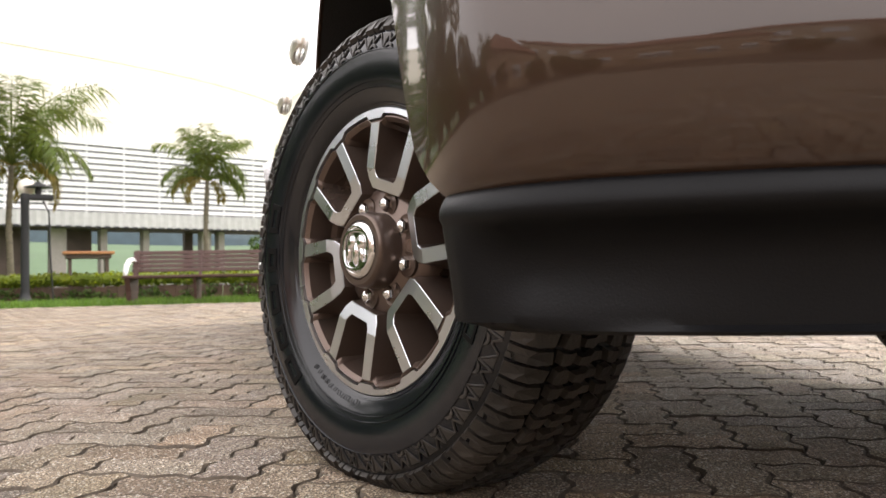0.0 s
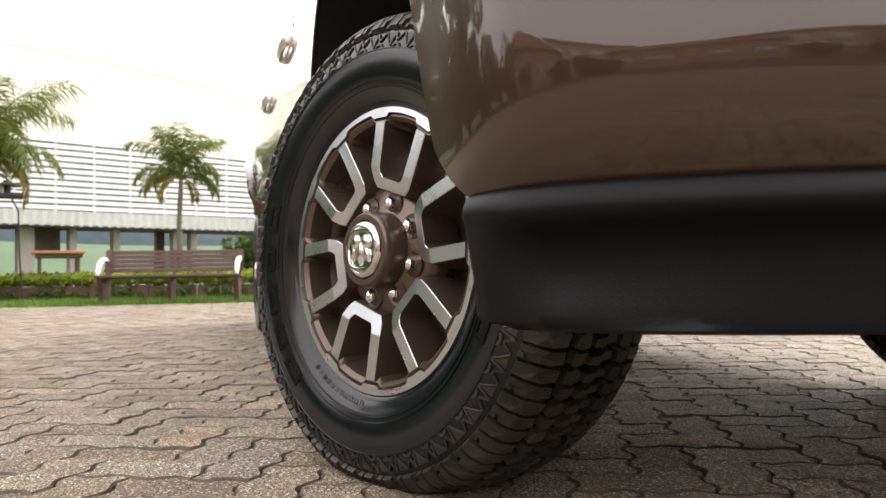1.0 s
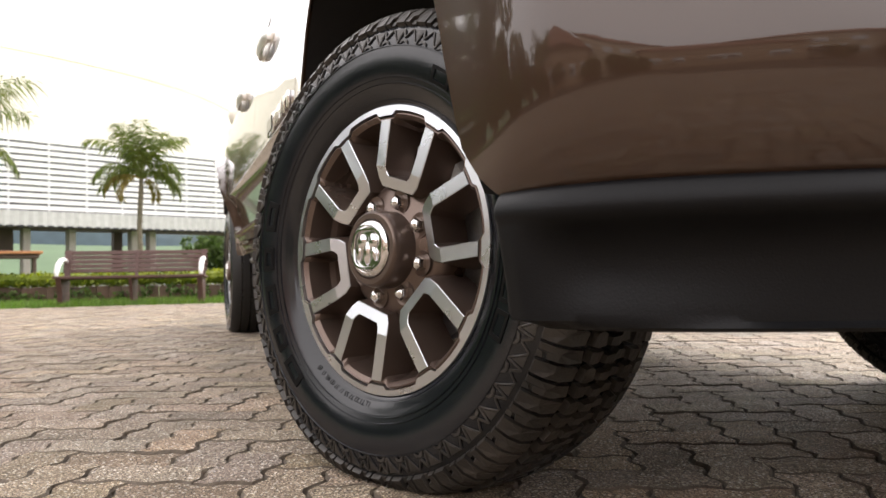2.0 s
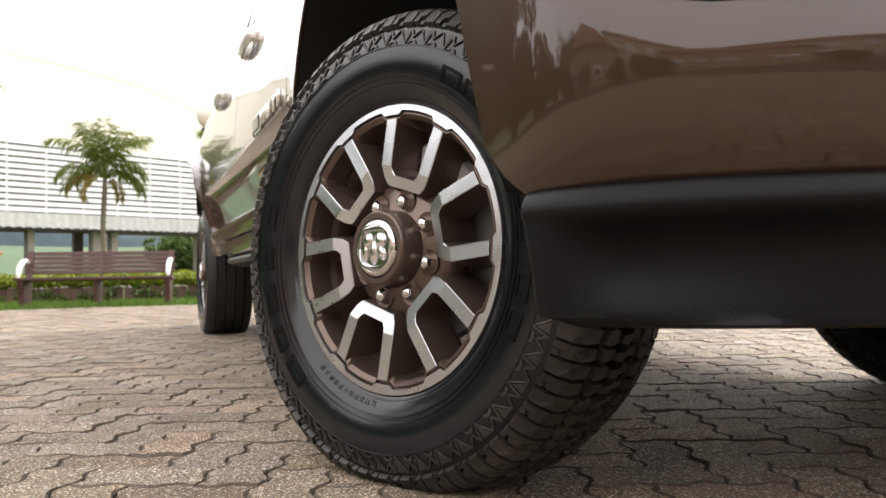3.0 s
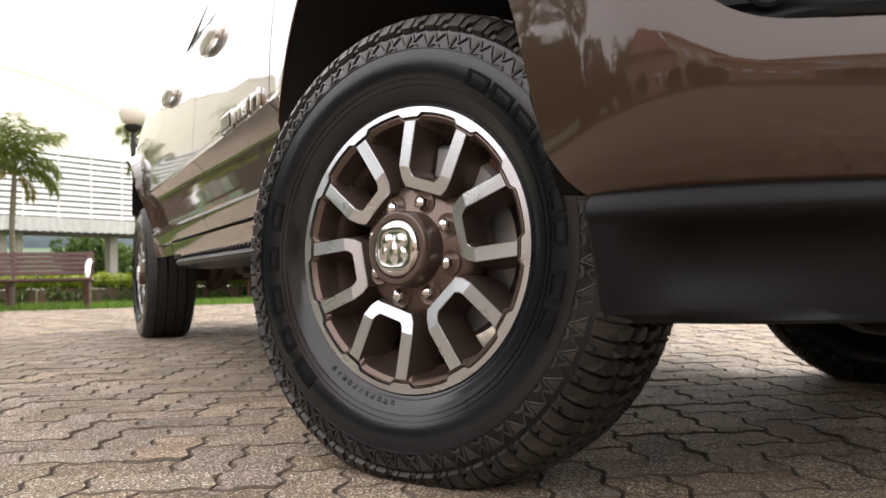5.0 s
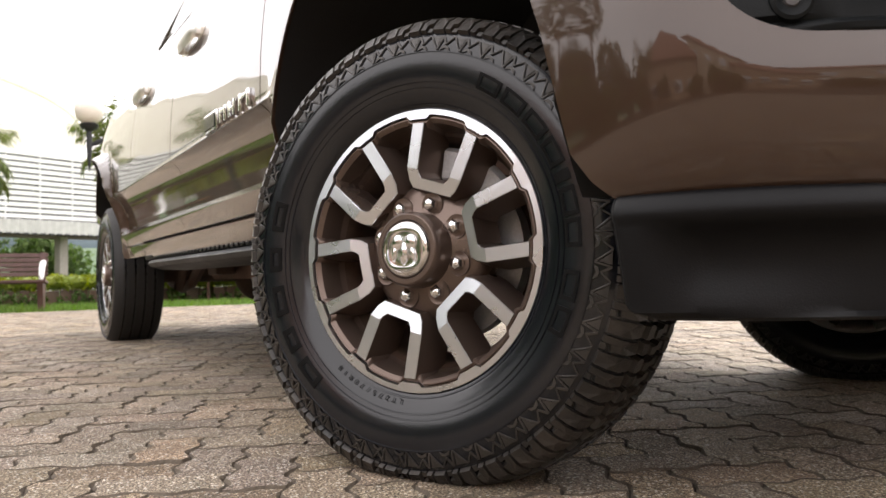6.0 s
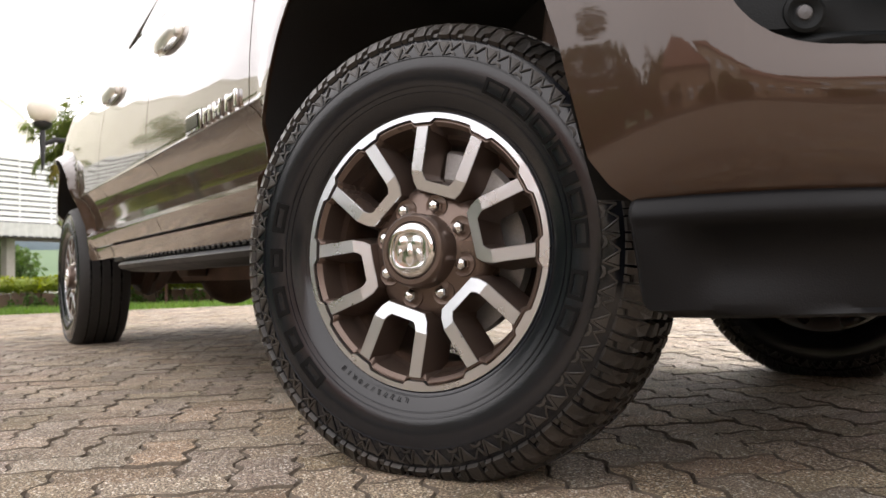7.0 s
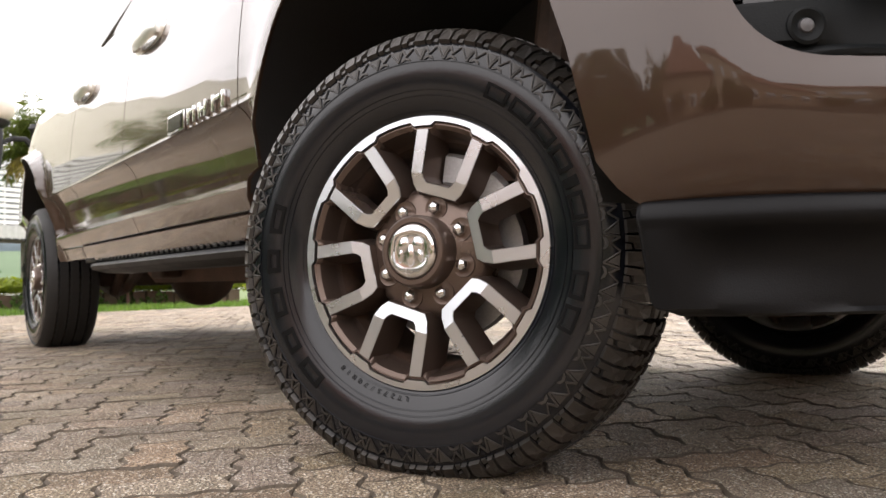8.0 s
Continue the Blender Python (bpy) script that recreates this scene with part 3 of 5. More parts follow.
# ---- truck body ----
FLANK = [(0.40, 0.915), (0.44, 0.928), (0.47, 0.940), (0.500, 0.950), (0.522, 0.957), (0.527, 0.950), (0.532, 0.958), (0.560, 0.970), (0.580, 0.979), (0.590, 0.982), (0.612, 0.958), (0.622, 0.938),
         (0.645, 0.9420), (0.665, 0.9468), (0.685, 0.9520), (0.705, 0.9578), (0.722, 0.9635), (0.738, 0.9695), (0.752, 0.9760), (0.765, 0.9840), (0.776, 0.9930), (0.785, 1.0030), (0.791, 1.0120), (0.794, 1.0172), (0.797, 1.0178), (0.806, 1.0150), (0.813, 1.0160), (0.85, 1.0158), (0.92, 1.0135), (1.00, 1.007), (1.08, 0.998), (1.16, 0.986), (1.25, 0.968), (1.34, 0.940), (1.40, 0.915), (1.445, 0.892)]
BELT = 1.445


def arch(x, cx, rx, top, foot, power=2.4):
    """Height of a wheel arch's edge over x."""
    t = abs(x - cx) / rx
    return foot if t >= 1 else foot + (top - foot) * (1 - t ** power) ** (1 / power)


def flank_panel(bm, side, x0, x1, low, high=BELT, bulge=None, thick=0.02, step_x=0.03, near_arch=None, top_line=None):
    """A panel of the truck's flank from x0 to x1; low(x) is its lower edge. bulge(x, z) adds outward metres."""
    n = max(2, int(abs(x1 - x0) / step_x))
    xs = [x0 + (x1 - x0) * k / n for k in range(n + 1)]
    if near_arch:
        # closer columns where the arch's edge runs steeply
        foot = [(0.05 * k) ** 2.4 / 2.4 for k in range(1, 14)]
        xs += [near_arch["cx"] + e * near_arch["rx"] * (1 - q) for q in foot for e in (-1, 1)]
        xs = sorted({round(x, 5) for x in xs if min(x0, x1) <= x <= max(x0, x1)}, reverse=x1 < x0)
    zs = sorted({z for z, _ in FLANK} | {0.40 + 0.03 * k for k in range(33)})
    zs = [z for z in zs if z < high - 0.004] + [high]
    rows = []
    for x in xs:
        lo = low(x)
        row = []
        hi = min(high, top_line(x)) if top_line else high
        for z in zs:
            zz = min(max(z, lo), hi)
            y = interp(FLANK, zz) + (bulge(x, zz) if bulge else 0)
            row.append((x, side * y, zz))
        # the lower edge turns inwards
        first = row[0]
        row = [(first[0], first[1] - side * 0.012, first[2] + 0.004), (first[0], first[1] - side * 0.004, first[2] - 0.002)] + row
        rows.append(row)
    # returns at both ends
    ends = []
    for r in (rows[0], rows[-1]):
        ends.append([(p[0], p[1] - side * thick, p[2]) for p in r])
    rows = [ends[0]] + rows + [ends[1]]
    grid_faces(bm, rows, flip=(side > 0) == (x1 > x0))
    weld(bm, 0.0006)
    bmesh.ops.recalc_face_normals(bm, faces=bm.faces)
    if sum(f.normal.y * f.calc_area() for f in bm.faces) * side < 0:
        bmesh.ops.reverse_faces(bm, faces=bm.faces)


FRONT_ARCH = dict(cx=-0.115, rx=0.545, top=1.075, foot=0.44)
REAR_ARCH = dict(cx=-3.72, rx=0.58, top=1.06, foot=0.47)


def front_low(x):
    return max(arch(x, **FRONT_ARCH), 0.44)


def rear_low(x):
    return max(arch(x, **REAR_ARCH), 0.47 + 0.06 * step(-4.5, -5.0, x) if x < -4.4 else 0.47)


def arch_line(cx, rx, top, foot, power=2.4):
    """Points along a wheel arch's edge."""
    pts = []
    for k in range(121):
        a = math.pi * k / 120
        c, q = math.cos(a), math.sin(a)
        pts.append((cx + rx * math.copysign(abs(c) ** (2 / power), c), foot + (top - foot) * abs(q) ** (2 / power)))
    return pts


FRONT_LINE, REAR_LINE = arch_line(**FRONT_ARCH), arch_line(**REAR_ARCH)


def near_lip(line, x, z, band):
    """1 at a wheel arch's edge, falling to 0 a band's width away from it."""
    return 1 - step(0.0, band, math.sqrt(min((x - a) ** 2 + (z - b) ** 2 for a, b in line)))


def front_bulge(x, z):
    # the lip round the wheel stands proud and evens out the door's crease
    lip = near_lip(FRONT_LINE, x, z, 0.075) * step(-0.718, -0.690, x)
    return 0.012 * step(-0.70, -0.45, x) * (1 - lip) + lip * min(0.055, 1.022 - interp(FLANK, z))


def rear_bulge(x, z):
    # a narrow raised lip over the front and top of the arch; the bed draws in towards the tail
    lip = near_lip(REAR_LINE, x, z, 0.050) * step(-4.05, -3.60, x)
    stand = max(0.0, interp(((0.47, 0.970), (0.65, 0.990), (0.85, 1.056), (1.05, 1.066)), z) - interp(FLANK, z))
    return lip * stand - 0.150 * step(-3.70, -5.10, x)


def mirrored(name, make, material, label="", smooth=28):
    out = []
    for side in (-1, 1):
        bm = bmesh.new()
        make(bm, side)
        out.append(part(name, bm, material, truck, label, smooth))
    return out


mirrored("front_fender", lambda bm, s: flank_panel(bm, s, -0.716, 0.30, front_low, 1.25, front_bulge, step_x=0.015, near_arch=FRONT_ARCH), PAINT, "glossy brown front fender round the wheel arch")
front_doors = mirrored("front_door", lambda bm, s: flank_panel(bm, s, -1.776, -0.722, lambda x: 0.535), PAINT, "closed glossy brown front door")
rear_doors = mirrored("rear_door", lambda bm, s: flank_panel(bm, s, -2.66, -1.782, lambda x: 0.535, 1.565, top_line=lambda x: BELT + 0.155 * max(0.0, x + 2.56)), PAINT, "closed glossy brown rear door")
mirrored("rocker_panel", lambda bm, s: flank_panel(bm, s, -2.70, -0.70, lambda x: 0.455, 0.528), PAINT, "brown rocker panel under the doors")
mirrored("cab_corner", lambda bm, s: flank_panel(bm, s, -2.745, -2.666, lambda x: 0.47), PAINT, "brown rear corner of the cab")
mirrored("bed_side", lambda bm, s: flank_panel(bm, s, -5.02, -2.7475, rear_low, 1.34, rear_bulge, step_x=0.02, near_arch=REAR_ARCH), PAINT, "glossy brown bed side with flared wheel arch")


def lump(bm, outline, half, inset=0.0):
    """A prism across the truck over an outline of (x, z), from -half to half, ends drawn in by inset."""
    cx = sum(p[0] for p in outline) / len(outline)
    cz = sum(p[1] for p in outline) / len(outline)
    rows = []
    for y, k in ((-half, 1 - inset), (-half * 0.96, 1), (half * 0.96, 1), (half, 1 - inset)):
        rows.append([(cx + (x - cx) * k, y, cz + (z - cz) * k) for x, z in outline])
    vs = grid_faces(bm, rows, closed=True)
    bm.faces.new(vs[0])
    bm.faces.new(list(reversed(vs[-1])))
    bmesh.ops.recalc_face_normals(bm, faces=bm.faces)


bm = bmesh.new(); lump(bm, [(-0.70, 1.24), (-0.70, 1.33), (-0.2, 1.33), (0.45, 1.29), (0.72, 1.22), (0.78, 1.12), (0.78, 1.05), (0.3, 1.24)], 0.93)
part("hood", bm, PAINT, truck, "brown hood", 35)
bm = bmesh.new(); lump(bm, [(0.45, 1.08), (0.80, 1.10), (0.84, 0.95), (0.84, 0.70), (0.45, 0.70)], 0.86)
part("grille_panel", bm, GLOSS_BLACK, truck, "black grille panel")
bm = bmesh.new(); lump(bm, [(-0.75, 1.400), (-1.30, 1.88), (-1.42, 1.94), (-2.35, 1.97), (-2.60, 1.92), (-2.745, 1.400)], 0.886, 0.012)
part("cab_roof", bm, PAINT, truck, "brown cab roof and pillars", 35)
for side in (-1, 1):
    for name, x0, x1, t0, t1 in (("front_window", -0.95, -1.74, -1.42, -1.74), ("rear_window", -1.82, -2.58, -1.82, -2.50)):
        bm = bmesh.new()
        grid_faces(bm, [[(x0, side * 0.8885, 1.4465), (x1, side * 0.8885, 1.4465)], [(t0, side * 0.872, 1.86), (t1, side * 0.872, 1.86)]])
        bmesh.ops.solidify(bm, geom=bm.faces[:], thickness=0.006)
        part(name, bm, GLASS_DARK, truck, "tinted side window")
for side, fd, rd in ((-1, front_doors[0], rear_doors[0]), (1, front_doors[1], rear_doors[1])):
    for door, x0, x1 in ((fd, -0.90, -1.76), (rd, -1.80, -2.56)):
        bm = bmesh.new()
        rise = 0.0 if door is fd else 0.155
        tube(bm, [(x1 + (x0 - x1) * q, side * (0.893 - 0.07 * rise * q), 1.447 + rise * 0.76 * q) for q in (0, 0.25, 0.5, 0.75, 1)], 0.007, 10)
        part("belt_moulding", bm, GLOSS_BLACK, door, "thin black moulding under the side window", 50)
bm = bmesh.new(); lump(bm, [(-0.69, 0.62), (-0.69, 1.20), (-2.74, 1.33), (-2.74, 0.49)], 0.90)
part("cab_shell", bm, DARK_PLASTIC, truck, "dark inner body of the cab")
bm = bmesh.new(); lump(bm, [(-2.78, 0.75), (-2.78, 1.33), (-5.01, 1.33), (-5.01, 0.62), (-4.45, 0.62), (-4.40, 1.08), (-3.15, 1.08), (-3.12, 0.75)], 0.80)
part("cargo_bed", bm, PAINT, truck, "brown cargo bed")
# line that sets the doors' lower moulding apart
for side, fd, rd in ((-1, front_doors[0], rear_doors[0]), (1, front_doors[1], rear_doors[1])):
    for door, x in ((fd, -1.57), (rd, -2.50)):
        handle = bmesh.new()
        y = side * (interp(FLANK, 1.20) - 0.004)
        rows = []
        for k in range(13):
            t = k / 12
            q = x + 0.125 - 0.25 * t
            out = 0.016 + 0.020 * math.sin(math.pi * t) ** 0.45
            h = 0.020 + 0.016 * math.sin(math.pi * t) ** 0.6
            rows.append([(q, y + side * out, 1.205 - h), (q, y + side * (out + 0.010), 1.205 - 0.4 * h), (q, y + side * (out + 0.010), 1.205 + 0.4 * h), (q, y + side * out, 1.205 + h), (q, y + side * (out - 0.014), 1.205 + 0.5 * h), (q, y + side * (out - 0.014), 1.205 - 0.5 * h)])
        vs = grid_faces(handle, rows, closed=True)
        handle.faces.new(vs[0]); handle.faces.new(vs[-1])
        for e in (-1, 1):
            box(handle, (x + e * 0.118, y + side * 0.010, 1.205), (0.045, 0.036, 0.046), 0.008)
        bmesh.ops.recalc_face_normals(handle, faces=handle.faces)
        part("door_handle", handle, SATIN, door, "chrome grab door handle", 40)
        bm = bmesh.new()
        tube(bm, [(x - 0.115, y + side * 0.024, 1.205), (x - 0.115, y + side * 0.030, 1.205)], 0.009, 14)
        part("lock", bm, GLOSS_BLACK, door, "dark door lock")
        bm = bmesh.new()
        rows = []
        for grow, out in ((1.0, 0.0), (0.96, 0.010), (0.80, 0.013), (0.55, 0.006), (0.05, 0.003)):
            rows.append([(x + 0.165 * grow * math.copysign(abs(math.cos(2 * math.pi * q / 32)) ** 0.8, math.cos(2 * math.pi * q / 32)), y + side * out, 1.205 + 0.052 * grow * math.copysign(abs(math.sin(2 * math.pi * q / 32)) ** 0.8, math.sin(2 * math.pi * q / 32))) for q in range(32)])
        grid_faces(bm, rows, closed=True)
        bmesh.ops.recalc_face_normals(bm, faces=bm.faces)
        part("handle_bowl", bm, SATIN, door, "pale chrome bowl behind the handle", 50)
# badge and plain letter blocks on the front doors
for side, door in ((-1, front_doors[0]), (1, front_doors[1])):
    bm = bmesh.new()
    y = side * (interp(FLANK, 0.828) + 0.004)
    box(bm, (-1.175, y, 0.829), (0.145, 0.010, 0.060), 0.004, None)
    part("badge", bm, CHROME, door, "chrome framed badge", 40)
    bm = bmesh.new()
    box(bm, (-1.175, y + side * 0.005, 0.829), (0.118, 0.006, 0.042), 0.002)
    part("badge_plate", bm, GLOSS_BLACK, door, "dark badge plate")
    for k, (x, lean) in enumerate(((-1.040, 0), (-0.950, 12), (-0.835, 0))):
        bm = bmesh.new()
        wide = (0.062, 0.062, 0.092)[k]
        for e in (-1, 1):
            box(bm, (x + e * wide * 0.38, y, 0.829), (0.019, 0.012, 0.047), 0.003, pose(0, 0, 0, 0, -e * lean * side, 0))
        box(bm, (x, y, 0.840 if k != 1 else 0.828), (wide * 0.7, 0.012, 0.014), 0.003)
        part("letter_block", bm, CHROME, door, "plain raised chrome letter block", 40)

# black side steps
for side in (-1, 1):
    bm = bmesh.new()
    prof = [(0.80, 0.452), (0.925, 0.448), (0.955, 0.440), (0.965, 0.428), (0.955, 0.412), (0.90, 0.398), (0.80, 0.395)]
    rows = [[(x, side * (y - dy), z) for y, z in prof] for x, dy in ((-0.78, 0.05), (-0.80, 0.0), (-2.50, 0.0), (-2.56, 0.05))]
    vs = grid_faces(bm, rows, closed=True)
    bm.faces.new(vs[0]); bm.faces.new(vs[-1])
    bmesh.ops.recalc_face_normals(bm, faces=bm.faces)
    side_step = part("side_step", bm, PLASTIC, truck, "black side step under the doors", 40)
    bm = bmesh.new()
    box(bm, (-2.62, side * 0.89, 0.462), (0.17, 0.10, 0.028), 0.008)
    part("step_end", bm, PLASTIC, truck, "black end cap of the side step")
    bm = bmesh.new()
    box(bm, (0, 0, 0), (0.032, 0.045, 0.010), 0.002)
    grip_mesh = finish(bm, "step_grip", PLASTIC)
    for x in [-0.9 - 0.055 * k for k in range(30)]:
        grip = new("step_grip", grip_mesh)
        grip.parent = side_step
        grip.matrix_local = pose(x, side * 0.925, 0.453)

# wheel houses
def wheel_house(bm, side, line, bulge, inner):
    """A liner that starts at the arch's edge, just inside the panel, and runs inwards over the wheel."""
    cx = 0.5 * (line[0][0] + line[-1][0])
    foot = line[0][1]
    rows = [[(x, side * (interp(FLANK, z) + bulge(x, z) - 0.010), z) for x, z in line]]
    for y, k in ((0.86, 1.02), (0.78, 1.03), (0.62, 1.02), (inner, 0.99)):
        rows.append([(cx + (x - cx) * k, side * y, foot + (z - foot) * k) for x, z in line])
    vs = grid_faces(bm, rows)
    bm.faces.new(vs[-1])
    bmesh.ops.recalc_face_normals(bm, faces=bm.faces)


mirrored("wheel_house", lambda bm, s: wheel_house(bm, s, FRONT_LINE, front_bulge, 0.40), DARK_PLASTIC, "black plastic wheel house liner", 30)
mirrored("rear_wheel_house", lambda bm, s: wheel_house(bm, s, REAR_LINE, rear_bulge, 0.55), DARK_PLASTIC, "black plastic wheel house liner", 30)

# ---- front bumper ----
# plan of the bumper's face at its lower painted edge, from the arch round the corner to the middle
BUMPER_PLAN = [(0.30, -1.020), (0.37, -1.012), (0.43, -1.001), (0.48, -0.993), (0.52, -0.985), (0.56, -0.973), (0.60, -0.954), (0.64, -0.926), (0.672, -0.893), (0.70, -0.853), (0.727, -0.812), (0.752, -0.768), (0.775, -0.715),
               (0.80, -0.650), (0.822, -0.58), (0.845, -0.48), (0.867, -0.36), (0.883, -0.2), (0.89, 0.0)]


def smooth_line(pts, n):
    """Evenly spaced points along a line, rounded a little."""
    p = np.array(pts, float)
    for _ in range(2):
        q = np.repeat(p, 2, axis=0)[1:-1]
        a, b = p[:-1], p[1:]
        q = np.empty((2 * len(a), 2)); q[0::2] = 0.75 * a + 0.25 * b; q[1::2] = 0.25 * a + 0.75 * b
        p = np.vstack([p[:1], q, p[-1:]])
    d = np.r_[0, np.cumsum(np.hypot(*np.diff(p, axis=0).T))]
    s = np.linspace(0, d[-1], n)
    return np.c_[np.interp(s, d, p[:, 0]), np.interp(s, d, p[:, 1])], s


PLAN, PLAN_S = smooth_line(BUMPER_PLAN, 320)
TANGENT = np.gradient(PLAN, axis=0)
TANGENT /= np.hypot(*TANGENT.T)[:, None]
NORMAL = np.c_[TANGENT[:, 1], -TANGENT[:, 0]]          # points away from the truck


def plan_at(s, off):
    x = np.interp(s, PLAN_S, PLAN[:, 0]) + off * np.interp(s, PLAN_S, NORMAL[:, 0])
    y = np.interp(s, PLAN_S, PLAN[:, 1]) + off * np.interp(s, PLAN_S, NORMAL[:, 1])
    return x, y


def s_of_x(x):
    return float(np.interp(x, PLAN[:, 0], PLAN_S))


def bumper_off(z, s=1.0):
    """How far the painted face stands out over its lower edge; it rolls under more strongly past the corner's start."""
    side = interp([(0.428, -0.004), (0.434, 0.0), (0.45, 0.005), (0.48, 0.0105), (0.52, 0.0150), (0.56, 0.0180), (0.60, 0.0198), (0.64, 0.0205), (0.68, 0.0200), (0.72, 0.0180), (0.78, 0.012), (0.84, 0.002)], z)
    front = interp([(0.428, -0.006), (0.434, 0.0), (0.44, 0.0042), (0.45, 0.0095), (0.465, 0.0160), (0.48, 0.0210), (0.50, 0.0262), (0.52, 0.0300), (0.54, 0.0325), (0.56, 0.0340), (0.58, 0.0348), (0.60, 0.0350), (0.64, 0.0345), (0.68, 0.0320), (0.72, 0.0280), (0.78, 0.018), (0.84, 0.004)], z)
    return side + (front - side) * step(0.12, 0.34, s)


def bumper_edge(z):
    """x of the bumper's rear edge at the wheel arch."""
    return interp([(0.43, 0.503), (0.45, 0.478), (0.49, 0.449), (0.56, 0.434), (0.65, 0.413), (0.75, 0.378), (0.85, 0.33)], z)


S_MID = float(PLAN_S[-1])
POCKET = dict(s0=s_of_x(0.600), z=0.590)      # lamp pocket: starts here, lower edge height


def sheet(bm, side, s_rows, thick=0.018):
    """rows of (s, z, off) into a plate with thickness; side mirrors it."""
    def at(s, z, off):
        x, y = plan_at(s, off)
        return (float(x), float(y) * -side, z)
    rows = [[at(*p) for p in r] for r in s_rows]
    grid_faces(bm, rows)
    weld(bm, 0.0003)
    bmesh.ops.recalc_face_normals(bm, faces=bm.faces)
    if sum(f.normal.x * f.calc_area() for f in bm.faces) < 0:
        bmesh.ops.reverse_faces(bm, faces=bm.faces)
    bmesh.ops.solidify(bm, geom=bm.faces[:], thickness=thick)


def bumper_top(s):
    """The painted bumper's upper edge dips where the lamp pocket sits in it."""
    d = s - POCKET["s0"]
    if d <= 0:
        return 0.79
    k = min(1.0, d / 0.13)
    return 0.79 - (0.79 - POCKET["z"]) * (1 - (1 - k) ** 2.6) ** (1 / 2.6)


POCKET_RIM = [(POCKET["s0"] + 0.13 * (k / 24) ** 2, bumper_top(POCKET["s0"] + 0.13 * (k / 24) ** 2)) for k in range(1, 25)]


def pocket_gap(s, z):
    """Distance from the pocket's rim, where the paint rolls inwards."""
    if s > POCKET_RIM[-1][0]:
        return abs(z - POCKET["z"])
    return min(math.hypot(s - a, z - b) for a, b in POCKET_RIM)


def painted_bumper(bm, side):
    s_list = sorted({float(x) for x in np.linspace(0, S_MID, 110)} | {POCKET["s0"] + 0.13 * (k / 26) ** 2 for k in range(27)})
    z_list = [0.428, 0.431, 0.434] + [0.44 + 0.0125 * k for k in range(29)]
    rows = []
    for z in z_list:
        row = []
        for s in s_list:
            zz = min(z, bumper_top(s))
            ss = max(s, s_of_x(bumper_edge(zz)))
            row.append((ss, zz, bumper_off(zz, ss) - 0.011 * max(0.0, 1 - pocket_gap(ss, zz) / 0.050) ** 1.4))
        rows.append(row)
    sheet(bm, side, rows, 0.012)


def valance(bm, side):
    start = s_of_x(0.497)
    prof = [(0.4335, -0.005), (0.4318, 0.0005), (0.4270, 0.0045), (0.4190, 0.0088), (0.4110, 0.0112), (0.4050, 0.0112), (0.4000, 0.0080), (0.3940, -0.001), (0.3860, -0.013), (0.3770, -0.023),
            (0.3660, -0.0290), (0.3540, -0.0300), (0.3410, -0.0280), (0.3280, -0.0240), (0.3150, -0.0195), (0.3030, -0.0160), (0.2950, -0.0150), (0.2890, -0.0175), (0.2850, -0.0240), (0.2840, -0.040)]
    rows = []
    s_list = [start + 0.18 * (k / 30) ** 1.4 for k in range(30)] + [float(x) for x in np.linspace(start + 0.185, S_MID, 60)]
    for z, off in prof:
        row = []
        for s in s_list:
            d = s - start
            deep = step(0.030, 0.115, d)
            low = 0.8 * step(0.10, 0.42, d) * step(0.37, 0.33, z)
            o = off if z > 0.400 or z < 0.29 else (off + (-0.031 - off) * low) * deep + 0.0085 * (1 - deep)
            # round lower corner at the free end, and the lower edge set back
            corner = 0.048
            rise = 0.0
            if d < corner:
                rise = corner * (1 - math.sqrt(max(0.0, 1 - (1 - d / corner) ** 2)))
            zz = max(z, 0.284 + rise)
            back = -0.012 * step(0.42, 0.285, z) - 0.010 * step(0.015, 0.0, d) ** 2
            row.append((s + 0.006 * step(0.43, 0.33, z) * step(0.10, 0.0, d), zz, o + back))
        rows.append(row)
    sheet(bm, side, rows, 0.006)


def pocket_panel(bm, side):
    """The black panel in the pocket, behind the painted edge, with a rolled lower rim."""
    rows = []
    s_list = [float(x) for x in np.linspace(POCKET["s0"] - 0.01, S_MID, 90)]
    for z, off in ((0.570, -0.012), (0.586, -0.010), (0.592, -0.004), (0.598, -0.003), (0.602, -0.006), (0.606, -0.014), (0.612, -0.015), (0.656, -0.018), (0.661, -0.020), (0.665, -0.030)):
        rows.append([(s, z, off + bumper_off(0.62) - 0.004 - 0.016 * step(0.15, 0.09, s - POCKET["s0"]) * step(0.612, 0.600, z)) for s in s_list])
    sheet(bm, side, rows, 0.005)


